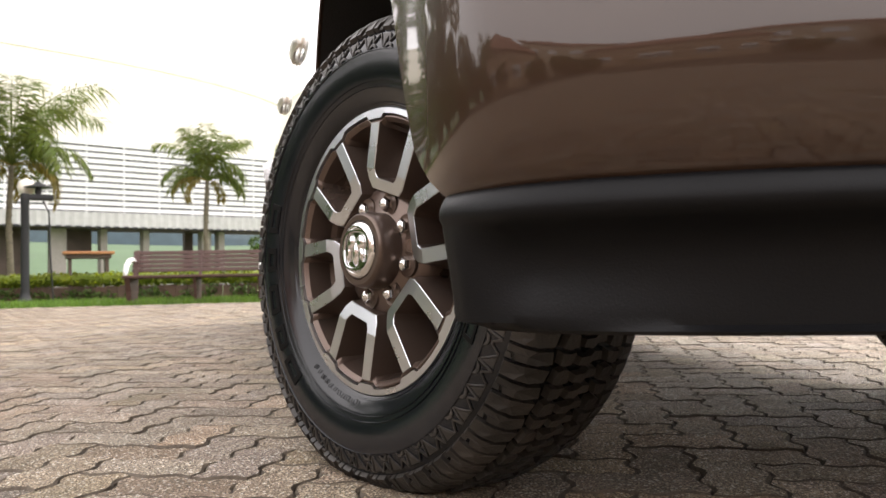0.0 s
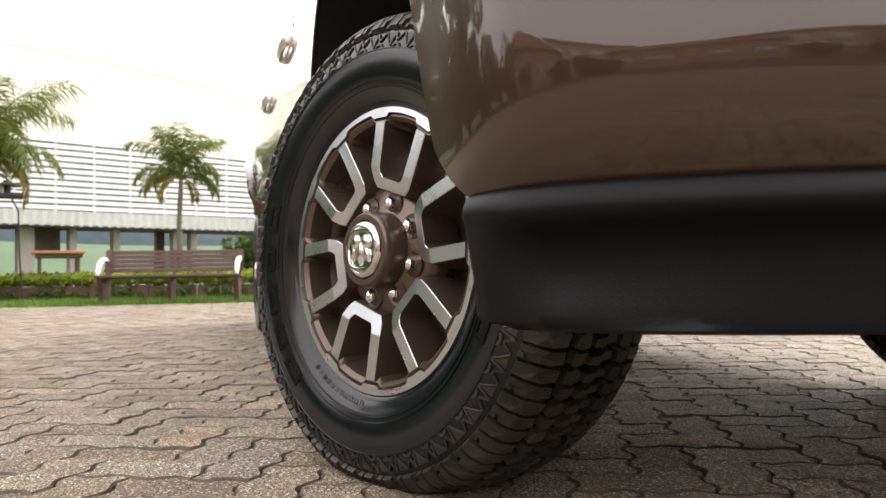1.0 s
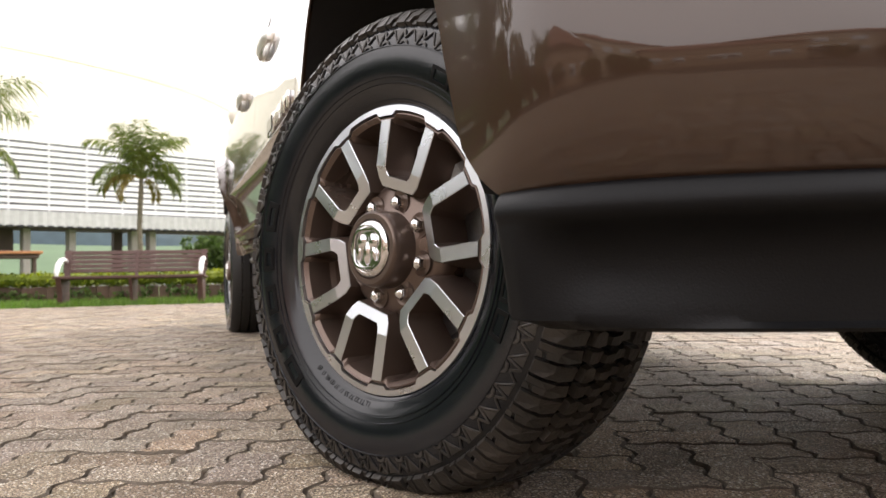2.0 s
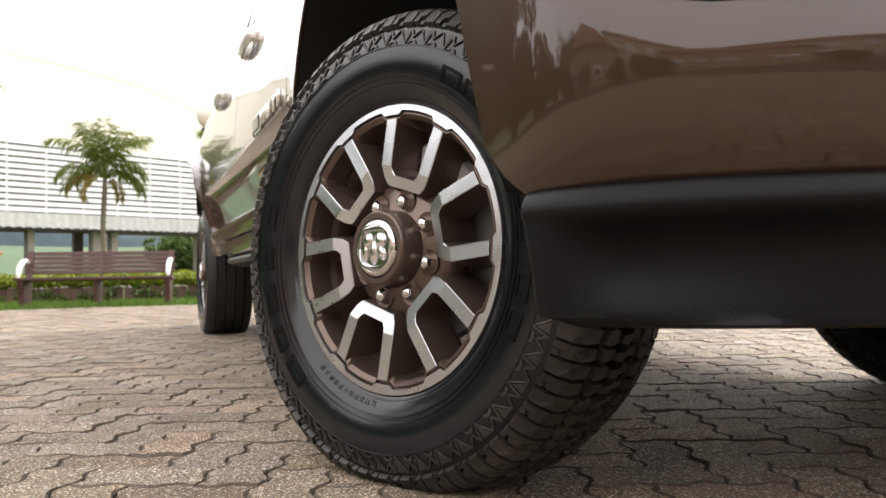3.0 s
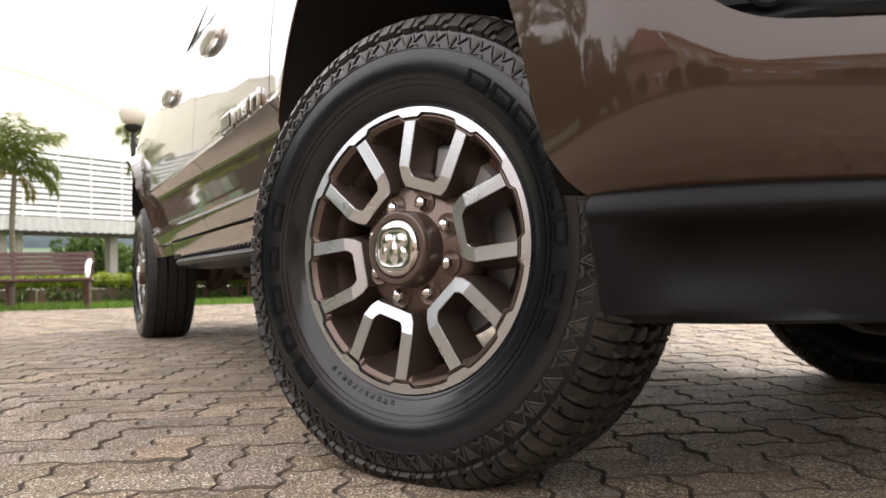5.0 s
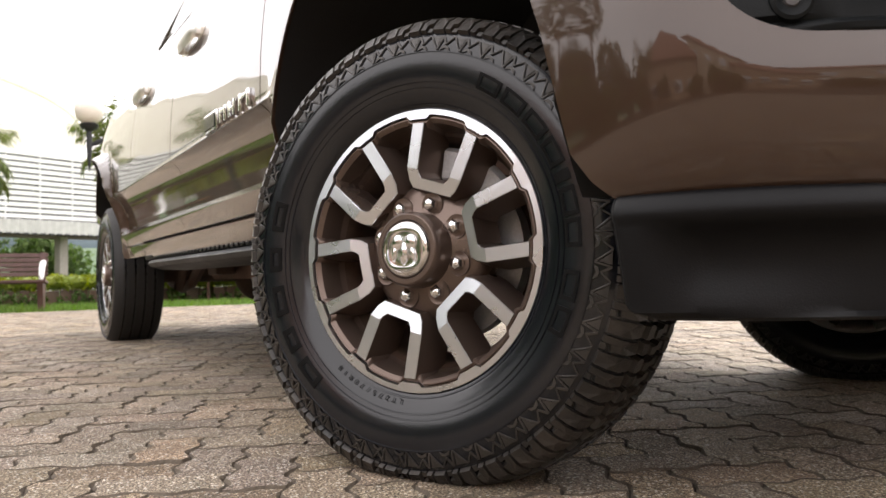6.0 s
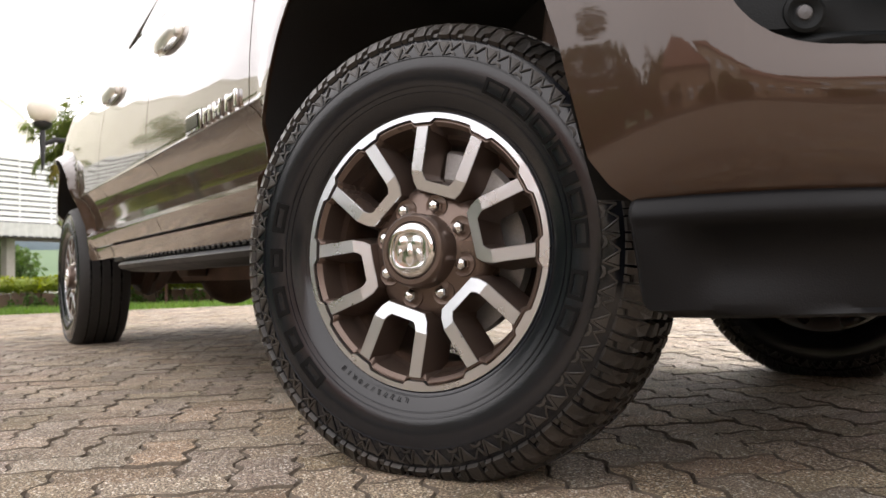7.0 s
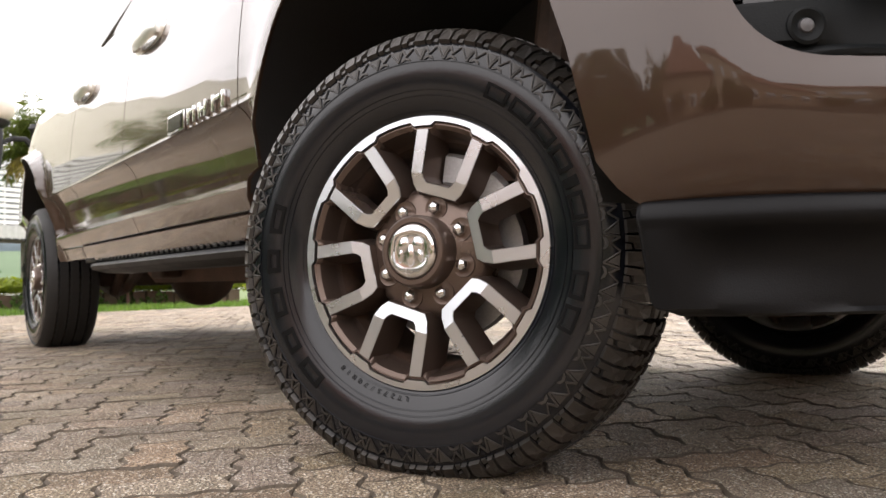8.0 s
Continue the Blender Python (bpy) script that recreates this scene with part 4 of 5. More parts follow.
for side in (-1, 1):
    bm = bmesh.new(); painted_bumper(bm, side)
    bumper = part("front_bumper", bm, PAINT, truck, "glossy brown wrap-round front bumper", 30)
    bm = bmesh.new(); valance(bm, side)
    part("valance", bm, PLASTIC, bumper, "black textured lower valance", 35)
    bm = bmesh.new(); pocket_panel(bm, side)
    part("lamp_panel", bm, PANEL, bumper, "black lamp surround panel", 35)
    # parking sensor / lamp: round seat, ring and lens
    s_lamp = s_of_x(0.672)
    px, py = plan_at(s_lamp, 0.0225)
    nx, ny = float(np.interp(s_lamp, PLAN_S, NORMAL[:, 0])), float(np.interp(s_lamp, PLAN_S, NORMAL[:, 1]))
    at = Matrix.Translation((float(px), float(py) * -side, 0.629)) @ Vector((nx, ny * -side, 0)).to_track_quat("Z", "Y").to_matrix().to_4x4()
    bm = bmesh.new(); turned(bm, [(0.024, -0.014), (0.023, -0.006), (0.019, -0.004), (0.0145, -0.006), (0.011, -0.008), (0.010, -0.016)], n=36)
    ring = part("sensor_ring", bm, PANEL, bumper, "black round sensor seat", 40)
    ring.matrix_local = at
    bm = bmesh.new(); turned(bm, [(0.0092, -0.016), (0.0092, -0.007), (0.0078, -0.005), (0.0005, -0.004)], n=32)
    lens = part("sensor", bm, SENSOR, bumper, "pale round sensor face", 40)
    lens.matrix_local = at
    bm = bmesh.new()
    rows = [[(s, z, 0.0025) for s in [float(x) for x in np.linspace(POCKET["s0"] + 0.03, S_MID, 30)]] for z in (0.648, 0.80)]
    sheet(bm, side, rows, 0.006)
    part("fog_lamp_glass", bm, LENS, bumper, "dark lamp glass above the panel")
    for k, (ds, wide) in enumerate(((0.075, 0.030), (0.135, 0.055), (0.215, 0.040), (0.300, 0.060))):
        bx, by = plan_at(POCKET["s0"] + ds, 0.0105)
        bm = bmesh.new()
        box(bm, (0, 0, 0), (wide, 0.012, 0.030), 0.005)
        reflector = part("lamp_reflector", bm, CHROME, bumper, "bright chrome lamp reflector", 40)
        qx, qy = float(np.interp(POCKET["s0"] + ds, PLAN_S, TANGENT[:, 0])), float(np.interp(POCKET["s0"] + ds, PLAN_S, TANGENT[:, 1]))
        reflector.matrix_local = pose(float(bx), float(by) * -side, 0.688, 0, 0, math.degrees(math.atan2(qy * -side, qx)))

# ---- under the truck ----
for side in (-1, 1):
    bm = bmesh.new()
    rows = [[(x, side * y, z + dz) for y, z in ((0.44, 0.40), (0.53, 0.40), (0.53, 0.55), (0.44, 0.55))] for x, dz in ((0.70, 0.10), (0.35, 0.12), (-0.45, 0.12), (-0.75, -0.05), (-3.0, -0.05), (-3.5, 0.16), (-4.2, 0.16), (-5.0, 0.10))]
    vs = grid_faces(bm, rows, closed=True)
    bm.faces.new(vs[0]); bm.faces.new(vs[-1])
    bmesh.ops.recalc_face_normals(bm, faces=bm.faces)
    part("frame_rail", bm, DUSTY, truck, "dusty reddish chassis rail")
    bm = bmesh.new(); tube(bm, [(-3.25, side * 0.52, 0.46), (-3.55, side * 0.52, 0.33), (-3.80, side * 0.52, 0.30), (-4.05, side * 0.52, 0.33), (-4.45, side * 0.52, 0.46)], 0.032, 8)
    part("leaf_spring", bm, IRON, truck, "dusty rear leaf spring")
    bm = bmesh.new(); tube(bm, [(-3.55, side * 0.60, 0.30), (-3.30, side * 0.55, 0.62)], 0.03, 10)
    part("shock_absorber", bm, IRON, truck, "dusty shock absorber")
    bm = bmesh.new(); tube(bm, [(0.0, side * 0.62, 0.50), (0.02, side * 0.56, 0.95)], 0.075, 14)
    part("coil_spring", bm, IRON, truck, "dark front coil spring")
    bm = bmesh.new(); box(bm, (0, side * 0.78, 0.40), (0.10, 0.16, 0.26), 0.03)
    part("steering_knuckle", bm, IRON, truck, "dark steering knuckle")


def axle(x, pumpkin_y, low):
    bm = bmesh.new()
    tube(bm, [(x, -0.80, HUB_Z), (x, 0.80, HUB_Z)], 0.052, 14)
    part("axle_tube", bm, IRON, truck, "dusty axle tube", 40)
    bm = bmesh.new()
    bmesh.ops.create_uvsphere(bm, u_segments=20, v_segments=12, radius=0.20)
    bmesh.ops.scale(bm, verts=bm.verts, vec=(0.85, 1.05, (HUB_Z - low) / 0.20))
    bmesh.ops.translate(bm, verts=bm.verts, vec=(x, pumpkin_y, HUB_Z))
    part("differential", bm, IRON, truck, "round dusty differential housing", 40)


axle(-WHEELBASE, 0.02, 0.195)
axle(0.0, 0.28, 0.22)
bm = bmesh.new(); box(bm, (-2.0, 0, 0.56), (2.4, 0.86, 0.10), 0.03); box(bm, (-1.2, 0.1, 0.47), (0.7, 0.4, 0.2), 0.05)
part("transmission_pan", bm, IRON, truck, "dark gearbox and floor pan")
bm = bmesh.new(); box(bm, (0.25, 0, 0.80), (1.0, 0.84, 0.42), 0.05)
part("engine_block", bm, DARK_PLASTIC, truck, "dark engine bay underside")
bm = bmesh.new(); tube(bm, [(-0.8, 0.33, 0.44), (-2.8, 0.36, 0.46), (-3.3, 0.42, 0.62), (-4.2, 0.44, 0.62), (-4.9, 0.60, 0.48)], 0.038, 12)
part("exhaust_pipe", bm, IRON, truck, "dusty exhaust pipe", 40)
bm = bmesh.new(); tube(bm, [(-1.6, 0.05, 0.50), (-3.65, 0.02, 0.42)], 0.045, 14)
part("drive_shaft", bm, IRON, truck, "dusty drive shaft", 40)
bm = bmesh.new()
box(bm, (-2.60, -0.60, 0.40), (0.16, 0.10, 0.06), 0.015)
part("spring_hanger", bm, IRON, truck, "dark spring hanger")
bm = bmesh.new(); tube(bm, [(0.12, -0.70, 0.33), (0.14, 0.70, 0.33)], 0.02, 10)
part("tie_rod", bm, IRON, truck, "dark steering tie rod", 40)

# ---- the square round the truck ----
GRASS = leafy("mown_grass", (0.10, 0.20, 0.025), (0.15, 0.24, 0.04), 0.7)
LAWN = surface("lawn_ground", (0.065, 0.115, 0.022), (0.090, 0.135, 0.030), 0.85, scale=1.2, fine=40, bump=0.01, spread=0.25)
FIELD = surface("far_field", (0.125, 0.125, 0.085), (0.105, 0.110, 0.070), 0.9, scale=0.03, fine=0.8, spread=0.15)
HEDGE = leafy("golden_hedge_leaves", (0.25, 0.29, 0.015), (0.14, 0.19, 0.015))
SHRUB = leafy("shrub_leaves", (0.05, 0.10, 0.02), (0.09, 0.14, 0.03))
PALM_LEAF = leafy("palm_leaflets", (0.098, 0.148, 0.030), (0.150, 0.172, 0.038), 0.7)
PALM_OLD = leafy("yellowed_palm_leaflets", (0.270, 0.200, 0.050), (0.200, 0.175, 0.045), 0.7)
BARK = surface("palm_bark", (0.19, 0.165, 0.115), (0.125, 0.110, 0.078), 0.85, scale=5, fine=40, bump=0.01, stretch=(1, 1, 3), spread=0.2)
WOODBARK = surface("tree_bark", (0.12, 0.09, 0.06), (0.08, 0.06, 0.045), 0.9, scale=5, fine=30, bump=0.02, stretch=(1, 1, 0.3))
BENCH_WOOD = surface("reddish_bench_wood", (0.082, 0.036, 0.029), (0.058, 0.027, 0.022), 0.55, scale=3, fine=60, stretch=(6, 0.6, 6), bump=0.001, spread=0.2)
WHITE_PAINT = surface("white_paint", (0.80, 0.80, 0.79), (0.74, 0.74, 0.73), 0.4, scale=3, fine=40, spread=0.04)
WHITE_WALL = surface("white_hall_wall", (0.90, 0.850, 0.745), (0.87, 0.822, 0.720), 0.7, scale=0.15, fine=2, spread=0.05)
LOUVRE = surface("white_louvre_metal", (0.85, 0.85, 0.85), (0.78, 0.78, 0.78), 0.4, scale=0.2, fine=4, spread=0.04)
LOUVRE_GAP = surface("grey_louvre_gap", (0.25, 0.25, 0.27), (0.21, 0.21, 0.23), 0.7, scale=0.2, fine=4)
STRIP = surface("corrugated_grey_metal", (0.50, 0.50, 0.49), (0.42, 0.42, 0.41), 0.5, 0.2, scale=0.3, fine=4)
CONCRETE = surface("grey_concrete", (0.34, 0.31, 0.28), (0.26, 0.24, 0.22), 0.85, scale=0.8, fine=14, bump=0.01, spread=0.15)
DARK_WOOD = surface("dark_stained_wood", (0.10, 0.066, 0.052), (0.07, 0.047, 0.038), 0.6, scale=2, fine=20)
LAMP_BLACK = surface("black_cast_iron", (0.012, 0.013, 0.015), (0.019, 0.020, 0.022), 0.5, 0.1, scale=5, fine=60)
GLOBE = surface("milk_glass_globe", (0.78, 0.74, 0.66), (0.72, 0.68, 0.60), 0.25, scale=4, fine=40, spread=0.03)
BRICK_LOW = surface("reddish_low_wall", (0.135, 0.075, 0.052), (0.090, 0.070, 0.050), 0.85, scale=1.5, fine=12, bump=0.01, spread=0.25)
HILL = surface("hazy_blue_green_hills", (0.032, 0.054, 0.068), (0.046, 0.068, 0.070), 0.95, scale=0.012, fine=0.15, spread=0.2)
ROOF_RED = surface("red_clay_roof", (0.24, 0.115, 0.08), (0.20, 0.095, 0.068), 0.8, scale=1, fine=10, bump=0.01)


def sheet_at(bm, corners, z):
    bm.faces.new([bm.verts.new((x, y, z)) for x, y in corners])


# lawn and fields reach the horizon; the paved square lies in them
bm = bmesh.new()
rings = (3, 7, 12, 20, 40, 90, 250, 700, 1800, 4200)
rows = [[(-4 + r * math.cos(2 * math.pi * k / 64), r * math.sin(2 * math.pi * k / 64), -0.075) for k in range(64)] for r in rings]
vs = grid_faces(bm, rows, closed=True)
bm.faces.new(vs[0])
bmesh.ops.recalc_face_normals(bm, faces=bm.faces)
lone("ground", bm, FIELD, "green fields and lawn reaching the horizon", "ground", kind="structure")

# edge of the paving towards the bench, as a line x = EDGE_X + EDGE_K * y
EDGE_X, EDGE_K = -9.73, 0.06


def edge_x(y):
    return EDGE_X + EDGE_K * y


def bed_x(y):
    """Line of the planted bed behind the grass."""
    return -9.60 + 0.33 * y


SAND = surface("dark_joint_sand", (0.040, 0.030, 0.021), (0.068, 0.051, 0.034), 0.95, scale=6, fine=150, bump=0.003, spread=0.3)
bm = bmesh.new()
ys = [-60, -30, -14, -8, -4, 0, 4, 8, 14, 30, 60]
rows = []
for y in ys:
    rows.append([(edge_x(max(-16, min(16, y))), y, -0.010), (-3, y, -0.010), (6, y, -0.010), (60, y, -0.010)])
grid_faces(bm, rows)
bmesh.ops.recalc_face_normals(bm, faces=bm.faces)
bmesh.ops.solidify(bm, geom=bm.faces[:], thickness=-0.05)
if max(v.co.z for v in bm.verts) > 0:
    bmesh.ops.translate(bm, verts=bm.verts, vec=(0, 0, -0.05))
paving = lone("pavement", bm, SAND, "weathered interlocking concrete pavers in herringbone bond with dark joints", "pavement", kind="structure")


# ---- bench ----
def bench(at, turn, length, label):
    t = thing("park_bench", label, "bench", Matrix.Translation(at) @ pose(0, 0, 0, 0, 0, turn), group="park benches")
    # local x along the bench, +y behind
    for k in range(5):
        bm = bmesh.new()
        z = 0.50 + 0.065 * k
        box(bm, (0, 0.20 + 0.022 * k, z), (length, 0.022, 0.057), 0.006, pose(0, 0, 0, -14, 0, 0))
        part("back_slat", bm, BENCH_WOOD, t)
    for k in range(4):
        bm = bmesh.new()
        box(bm, (0, -0.24 + 0.125 * k, 0.405 - 0.006 * k), (length + 0.02, 0.105, 0.036), 0.008)
        part("seat_slat", bm, BENCH_WOOD, t)
    for s in (-1, 0, 1):
        x = s * (length / 2 - 0.06)
        bm = bmesh.new()
        out = [(-0.27, 0.385), (-0.20, 0.20), (-0.17, 0.0), (0.16, 0.0), (0.17, 0.20), (0.20, 0.40), (0.31, 0.80), (0.27, 0.80), (0.15, 0.385)]
        w = 0.035 if s else 0.02
        vs = grid_faces(bm, [[(x - w, y, z) for y, z in out], [(x + w, y, z) for y, z in out]], closed=True)
        bm.faces.new(list(reversed(vs[0]))); bm.faces.new(vs[1])
        bmesh.ops.recalc_face_normals(bm, faces=bm.faces)
        part("bench_leg", bm, BENCH_WOOD, t)
        if s:
            bm = bmesh.new()
            tube(bm, [(x + s * 0.02, 0.22, 0.64), (x + s * 0.02, 0.10, 0.660), (x + s * 0.02, -0.06, 0.640), (x + s * 0.02, -0.19, 0.575), (x + s * 0.02, -0.26, 0.48), (x + s * 0.02, -0.27, 0.425)], [0.022, 0.032, 0.037, 0.038, 0.035, 0.026], 12)
            part("armrest", bm, WHITE_PAINT, t, "curved white armrest", 50)
    return t


def place(az, dist, eye=(1.305, -1.208)):
    """A spot on the ground at a bearing and distance from where the walk begins."""
    return (eye[0] + dist * math.cos(radians(az)), eye[1] + dist * math.sin(radians(az)))


bx0, by0 = place(-172.3, 12.0)
bx1, by1 = place(178.0, 11.6)
bench((0.5 * (bx0 + bx1), 0.5 * (by0 + by1), -0.02), math.degrees(math.atan2(by1 - by0, bx1 - bx0)), math.hypot(bx1 - bx0, by1 - by0) - 0.05, "reddish brown slatted wooden bench with curved white armrests on grass")
bx2, by2 = place(167.5, 13.0)
bench((bx2, by2, -0.02), math.degrees(math.atan2(by1 - by0, bx1 - bx0)) - 8, 1.9, "reddish brown wooden bench standing beyond the truck")


# ---- grass, hedge and low wall ----
def tufts(bm, spots, tall, rng, blades=5):
    for x, y in spots:
        for _ in range(blades):
            a = rng.uniform(0, 2 * math.pi)
            px, py = x + rng.uniform(-0.05, 0.05), y + rng.uniform(-0.05, 0.05)
            h = tall * rng.uniform(0.5, 1.2)
            lx, ly = math.cos(a) * h * 0.4, math.sin(a) * h * 0.4
            wx, wy = -math.sin(a) * 0.006, math.cos(a) * 0.006
            v = [bm.verts.new(p) for p in ((px - wx, py - wy, -0.03), (px + wx, py + wy, -0.03), (px + lx, py + ly, h - 0.03))]
            bm.faces.new(v)


rng = random.Random(4)
bm = bmesh.new()
for band in range(1):
    spots = []
    for _ in range(12000):
        y = rng.uniform(-9, 11)
        spots.append((edge_x(y) - 0.03 - abs(rng.gauss(0, 1.3)), y))
    tufts(bm, spots, 0.10, rng, 4)
lone("grass", bm, GRASS, "short bright green grass along the paving", "grass", kind="stuff")
bm = bmesh.new()
rows = [[(edge_x(y) + 0.0, y, -0.030), (edge_x(y) - 0.4, y, -0.012), (edge_x(y) - 6, y, 0.0), (edge_x(y) - 30, y, -0.01)] for y in (-40, -14, -7, 0, 7, 14, 40)]
grid_faces(bm, rows)
bmesh.ops.recalc_face_normals(bm, faces=bm.faces)
lone("lawn", bm, LAWN, "mown green lawn behind the paving", "lawn", kind="structure")


def leaf_cloud(bm, boxes, n, size, rng):
    """Many small leaves over the skin of soft-edged volumes given as (centre, half sizes)."""
    for _ in range(n):
        c, h = boxes[rng.randrange(len(boxes))]
        d = Vector((rng.gauss(0, 1), rng.gauss(0, 1), rng.gauss(0, 1))).normalized() * rng.uniform(0.75, 1.08)
        p = Vector((c[0] + d.x * h[0], c[1] + d.y * h[1], c[2] + d.z * h[2]))
        a = Vector((rng.gauss(0, 1), rng.gauss(0, 1), rng.gauss(0, 1))).normalized()
        b = a.cross(Vector((rng.gauss(0, 1), rng.gauss(0, 1), rng.gauss(0, 1)))).normalized()
        s = size * rng.uniform(0.6, 1.4)
        v = [bm.verts.new(q) for q in (p - a * s, p + b * s * 0.5, p + a * s, p - b * s * 0.5)]
        bm.faces.new(v)


def hedge_line(y0, y1, back, name, label):
    rng = random.Random(int(y0 * 10) + 77)
    bm = bmesh.new()
    boxes = []
    y = y0
    while y < y1:
        boxes.append(((bed_x(y) - back, y, 0.36 + rng.uniform(-0.02, 0.02)), (0.26, 0.26, 0.13)))
        y += 0.22
    leaf_cloud(bm, boxes, int(420 * len(boxes) / 2), 0.035, rng)
    core = []
    for c, h in boxes:
        core.append([(c[0] + 0.2 * math.cos(2 * math.pi * k / 8), c[1], 0.36 + 0.10 * math.sin(2 * math.pi * k / 8)) for k in range(8)])
    grid_faces(bm, core, closed=True)
    return lone(name, bm, HEDGE, label, "hedge")


hedge_line(-8.5, 3.4, 2.6, "hedge", "clipped yellow-green hedge above a low reddish wall")
bm = bmesh.new()
for k in range(60):
    y = -8.6 + 0.2 * k
    box(bm, (bed_x(y) - 2.55, y, 0.11), (0.16, 0.19, 0.25 + 0.02 * math.sin(k * 1.7)), 0.01)
lone("low_wall", bm, BRICK_LOW, "low reddish block wall below the hedge", "wall", kind="structure")
rng = random.Random(12)
bm = bmesh.new()
for k in range(50):
    y = -8.2 + 0.22 * k + rng.uniform(-0.1, 0.1)
    leaf_cloud(bm, [((bed_x(y) - 2.35, y, rng.uniform(0.02, 0.16)), (0.10, 0.10, 0.10))], 60, 0.035, rng)
lone("ground_plants", bm, SHRUB, "straggling plants along the low wall", "plants", kind="stuff")


# ---- palms ----
def palm(at, height, fronds, spread, seed, label):
    rng = random.Random(seed)
    t = thing("palm_tree", label, "palm tree", Matrix.Translation((*at, -0.05)), group="palm trees")
    bm = bmesh.new()
    lean = rng.uniform(-0.05, 0.05)
    pts = [(lean * (k / 8) ** 2 * 2, 0.02 * math.sin(k), height * k / 8) for k in range(9)]
    tube(bm, pts, [0.085, 0.062, 0.056, 0.053, 0.052, 0.050, 0.050, 0.050, 0.04], 14)
    for k in range(14):
        z = height * (0.08 + 0.062 * k)
        r = 0.060 - 0.010 * (z / height)
        turned(bm, [(r * 0.9, -0.015), (r + 0.004, 0.0), (r * 0.9, 0.015)], (lean * (z / height) ** 2 * 2, 0, z), 12)
    part("trunk", bm, BARK, t, "slim ringed grey trunk", 50)
    top = Vector(pts[-1])
    for k in range(fronds):
        a = 2 * math.pi * k / fronds + rng.uniform(-0.25, 0.25)
        start = radians((87, 79, 71, 62, 52, 40, 26, 74, 48, 14)[k % 10] + rng.uniform(-6, 6))
        bend = radians(rng.uniform(105, 150) if start < 1.1 else rng.uniform(70, 110))
        ln = spread * rng.uniform(0.85, 1.15) * (0.8 if start < 0.4 else 1.40 if start > 1.2 else 1.0)
        old = start < 0.48
        bm = bmesh.new()
        mid = []
        out = up = 0.0
        for q in range(15):
            mid.append(top + Vector((math.cos(a) * out, math.sin(a) * out, up)))
            slope = start - bend * (q / 14) ** 1.25
            out += ln / 14 * math.cos(slope)
            up += ln / 14 * math.sin(slope)
        tube(bm, mid, [0.018 * (1 - 0.85 * q / 14) for q in range(15)], 5, False)
        side = Vector((-math.sin(a), math.cos(a), 0))
        for q in range(3, 15):
            for half in (0, 0.25, 0.5, 0.75):
                if q + half > 14:
                    continue
                base = mid[q].lerp(mid[min(14, q + 1)], half)
                way = (mid[min(14, q + 1)] - mid[q - 1]).normalized()
                for e in (-1, 1):
                    ll = ln * 0.27 * (1 - abs((q - 7) / 10) ** 2) * rng.uniform(0.8, 1.15)
                    d = (side * e * 0.8 + way * 0.55 + Vector((0, 0, rng.uniform(-1.0, 0.15)))).normalized()
                    w = way.cross(d).normalized().cross(d) * (0.009 + 0.004 * spread)
                    tip = base + d * ll + Vector((0, 0, -0.22 * ll))
                    m = base + d * ll * 0.5
                    v = [bm.verts.new(p) for p in (base, m + w, tip, m - w)]
                    bm.faces.new(v)
        part("frond", bm, PALM_OLD if old else PALM_LEAF, t, "yellowed drooping frond" if old else "")
    return t


palm(place(-177.7, 17.0), 2.50, 22, 1.12, 3, "young feather palm with a slim trunk and drooping fronds")
palm(place(-165.2, 16.0), 2.55, 30, 1.58, 8, "taller feather palm with dense green fronds")
palm(place(-104, 15.0), 3.0, 24, 1.6, 21, "feather palm at the edge of the square")
palm(place(172.9, 15.5), 2.66, 44, 0.88, 15, "feather palm behind the parked truck")


# ---- lamps ----
def park_lamp(at, height, turn, label):
    t = thing("street_lamp", label, "street lamp", Matrix.Translation((*at, -0.03)) @ pose(0, 0, 0, 0, 0, turn), group="park lamps")
    bm = bmesh.new()
    turned(bm, [(0.20, 0), (0.20, 0.10), (0.15, 0.16), (0.13, 0.55), (0.17, 0.60), (0.17, 0.66), (0.09, 0.72), (0.065, 0.8), (0.055, height - 0.5), (0.09, height - 0.45), (0.05, height - 0.38)], n=18)
    part("post", bm, LAMP_BLACK, t, "black cast iron post with a stepped foot", 40)
    for e in (-1, 1):
        bm = bmesh.new()
        tube(bm, [(0, 0, height - 0.72), (e * 0.12, 0, height - 0.60), (e * 0.26, 0, height - 0.60), (e * 0.42, 0, height - 0.68)], [0.05, 0.045, 0.04, 0.03], 8)
        tube(bm, [(e * 0.42, 0, height - 1.02), (e * 0.42, 0, height - 0.85), (e * 0.42, 0, height - 0.66), (e * 0.42, 0, height - 0.47)], [0.012, 0.030, 0.042, 0.034], 10)
        turned(bm, [(0.03, 0), (0.11, 0.05), (0.13, 0.10), (0.10, 0.12)], (e * 0.42, 0, height - 0.48), 16)
        arm = part("arm", bm, LAMP_BLACK, t, "curved black arm with a cup", 40)
        bm = bmesh.new()
        turned(bm, [(0.09, 0.0), (0.17, 0.08), (0.205, 0.19), (0.18, 0.30), (0.10, 0.37), (0.01, 0.39)], (e * 0.42, 0, height - 0.37), 24)
        part("globe", bm, GLOBE, arm, "cream glass globe", 60)
    return t


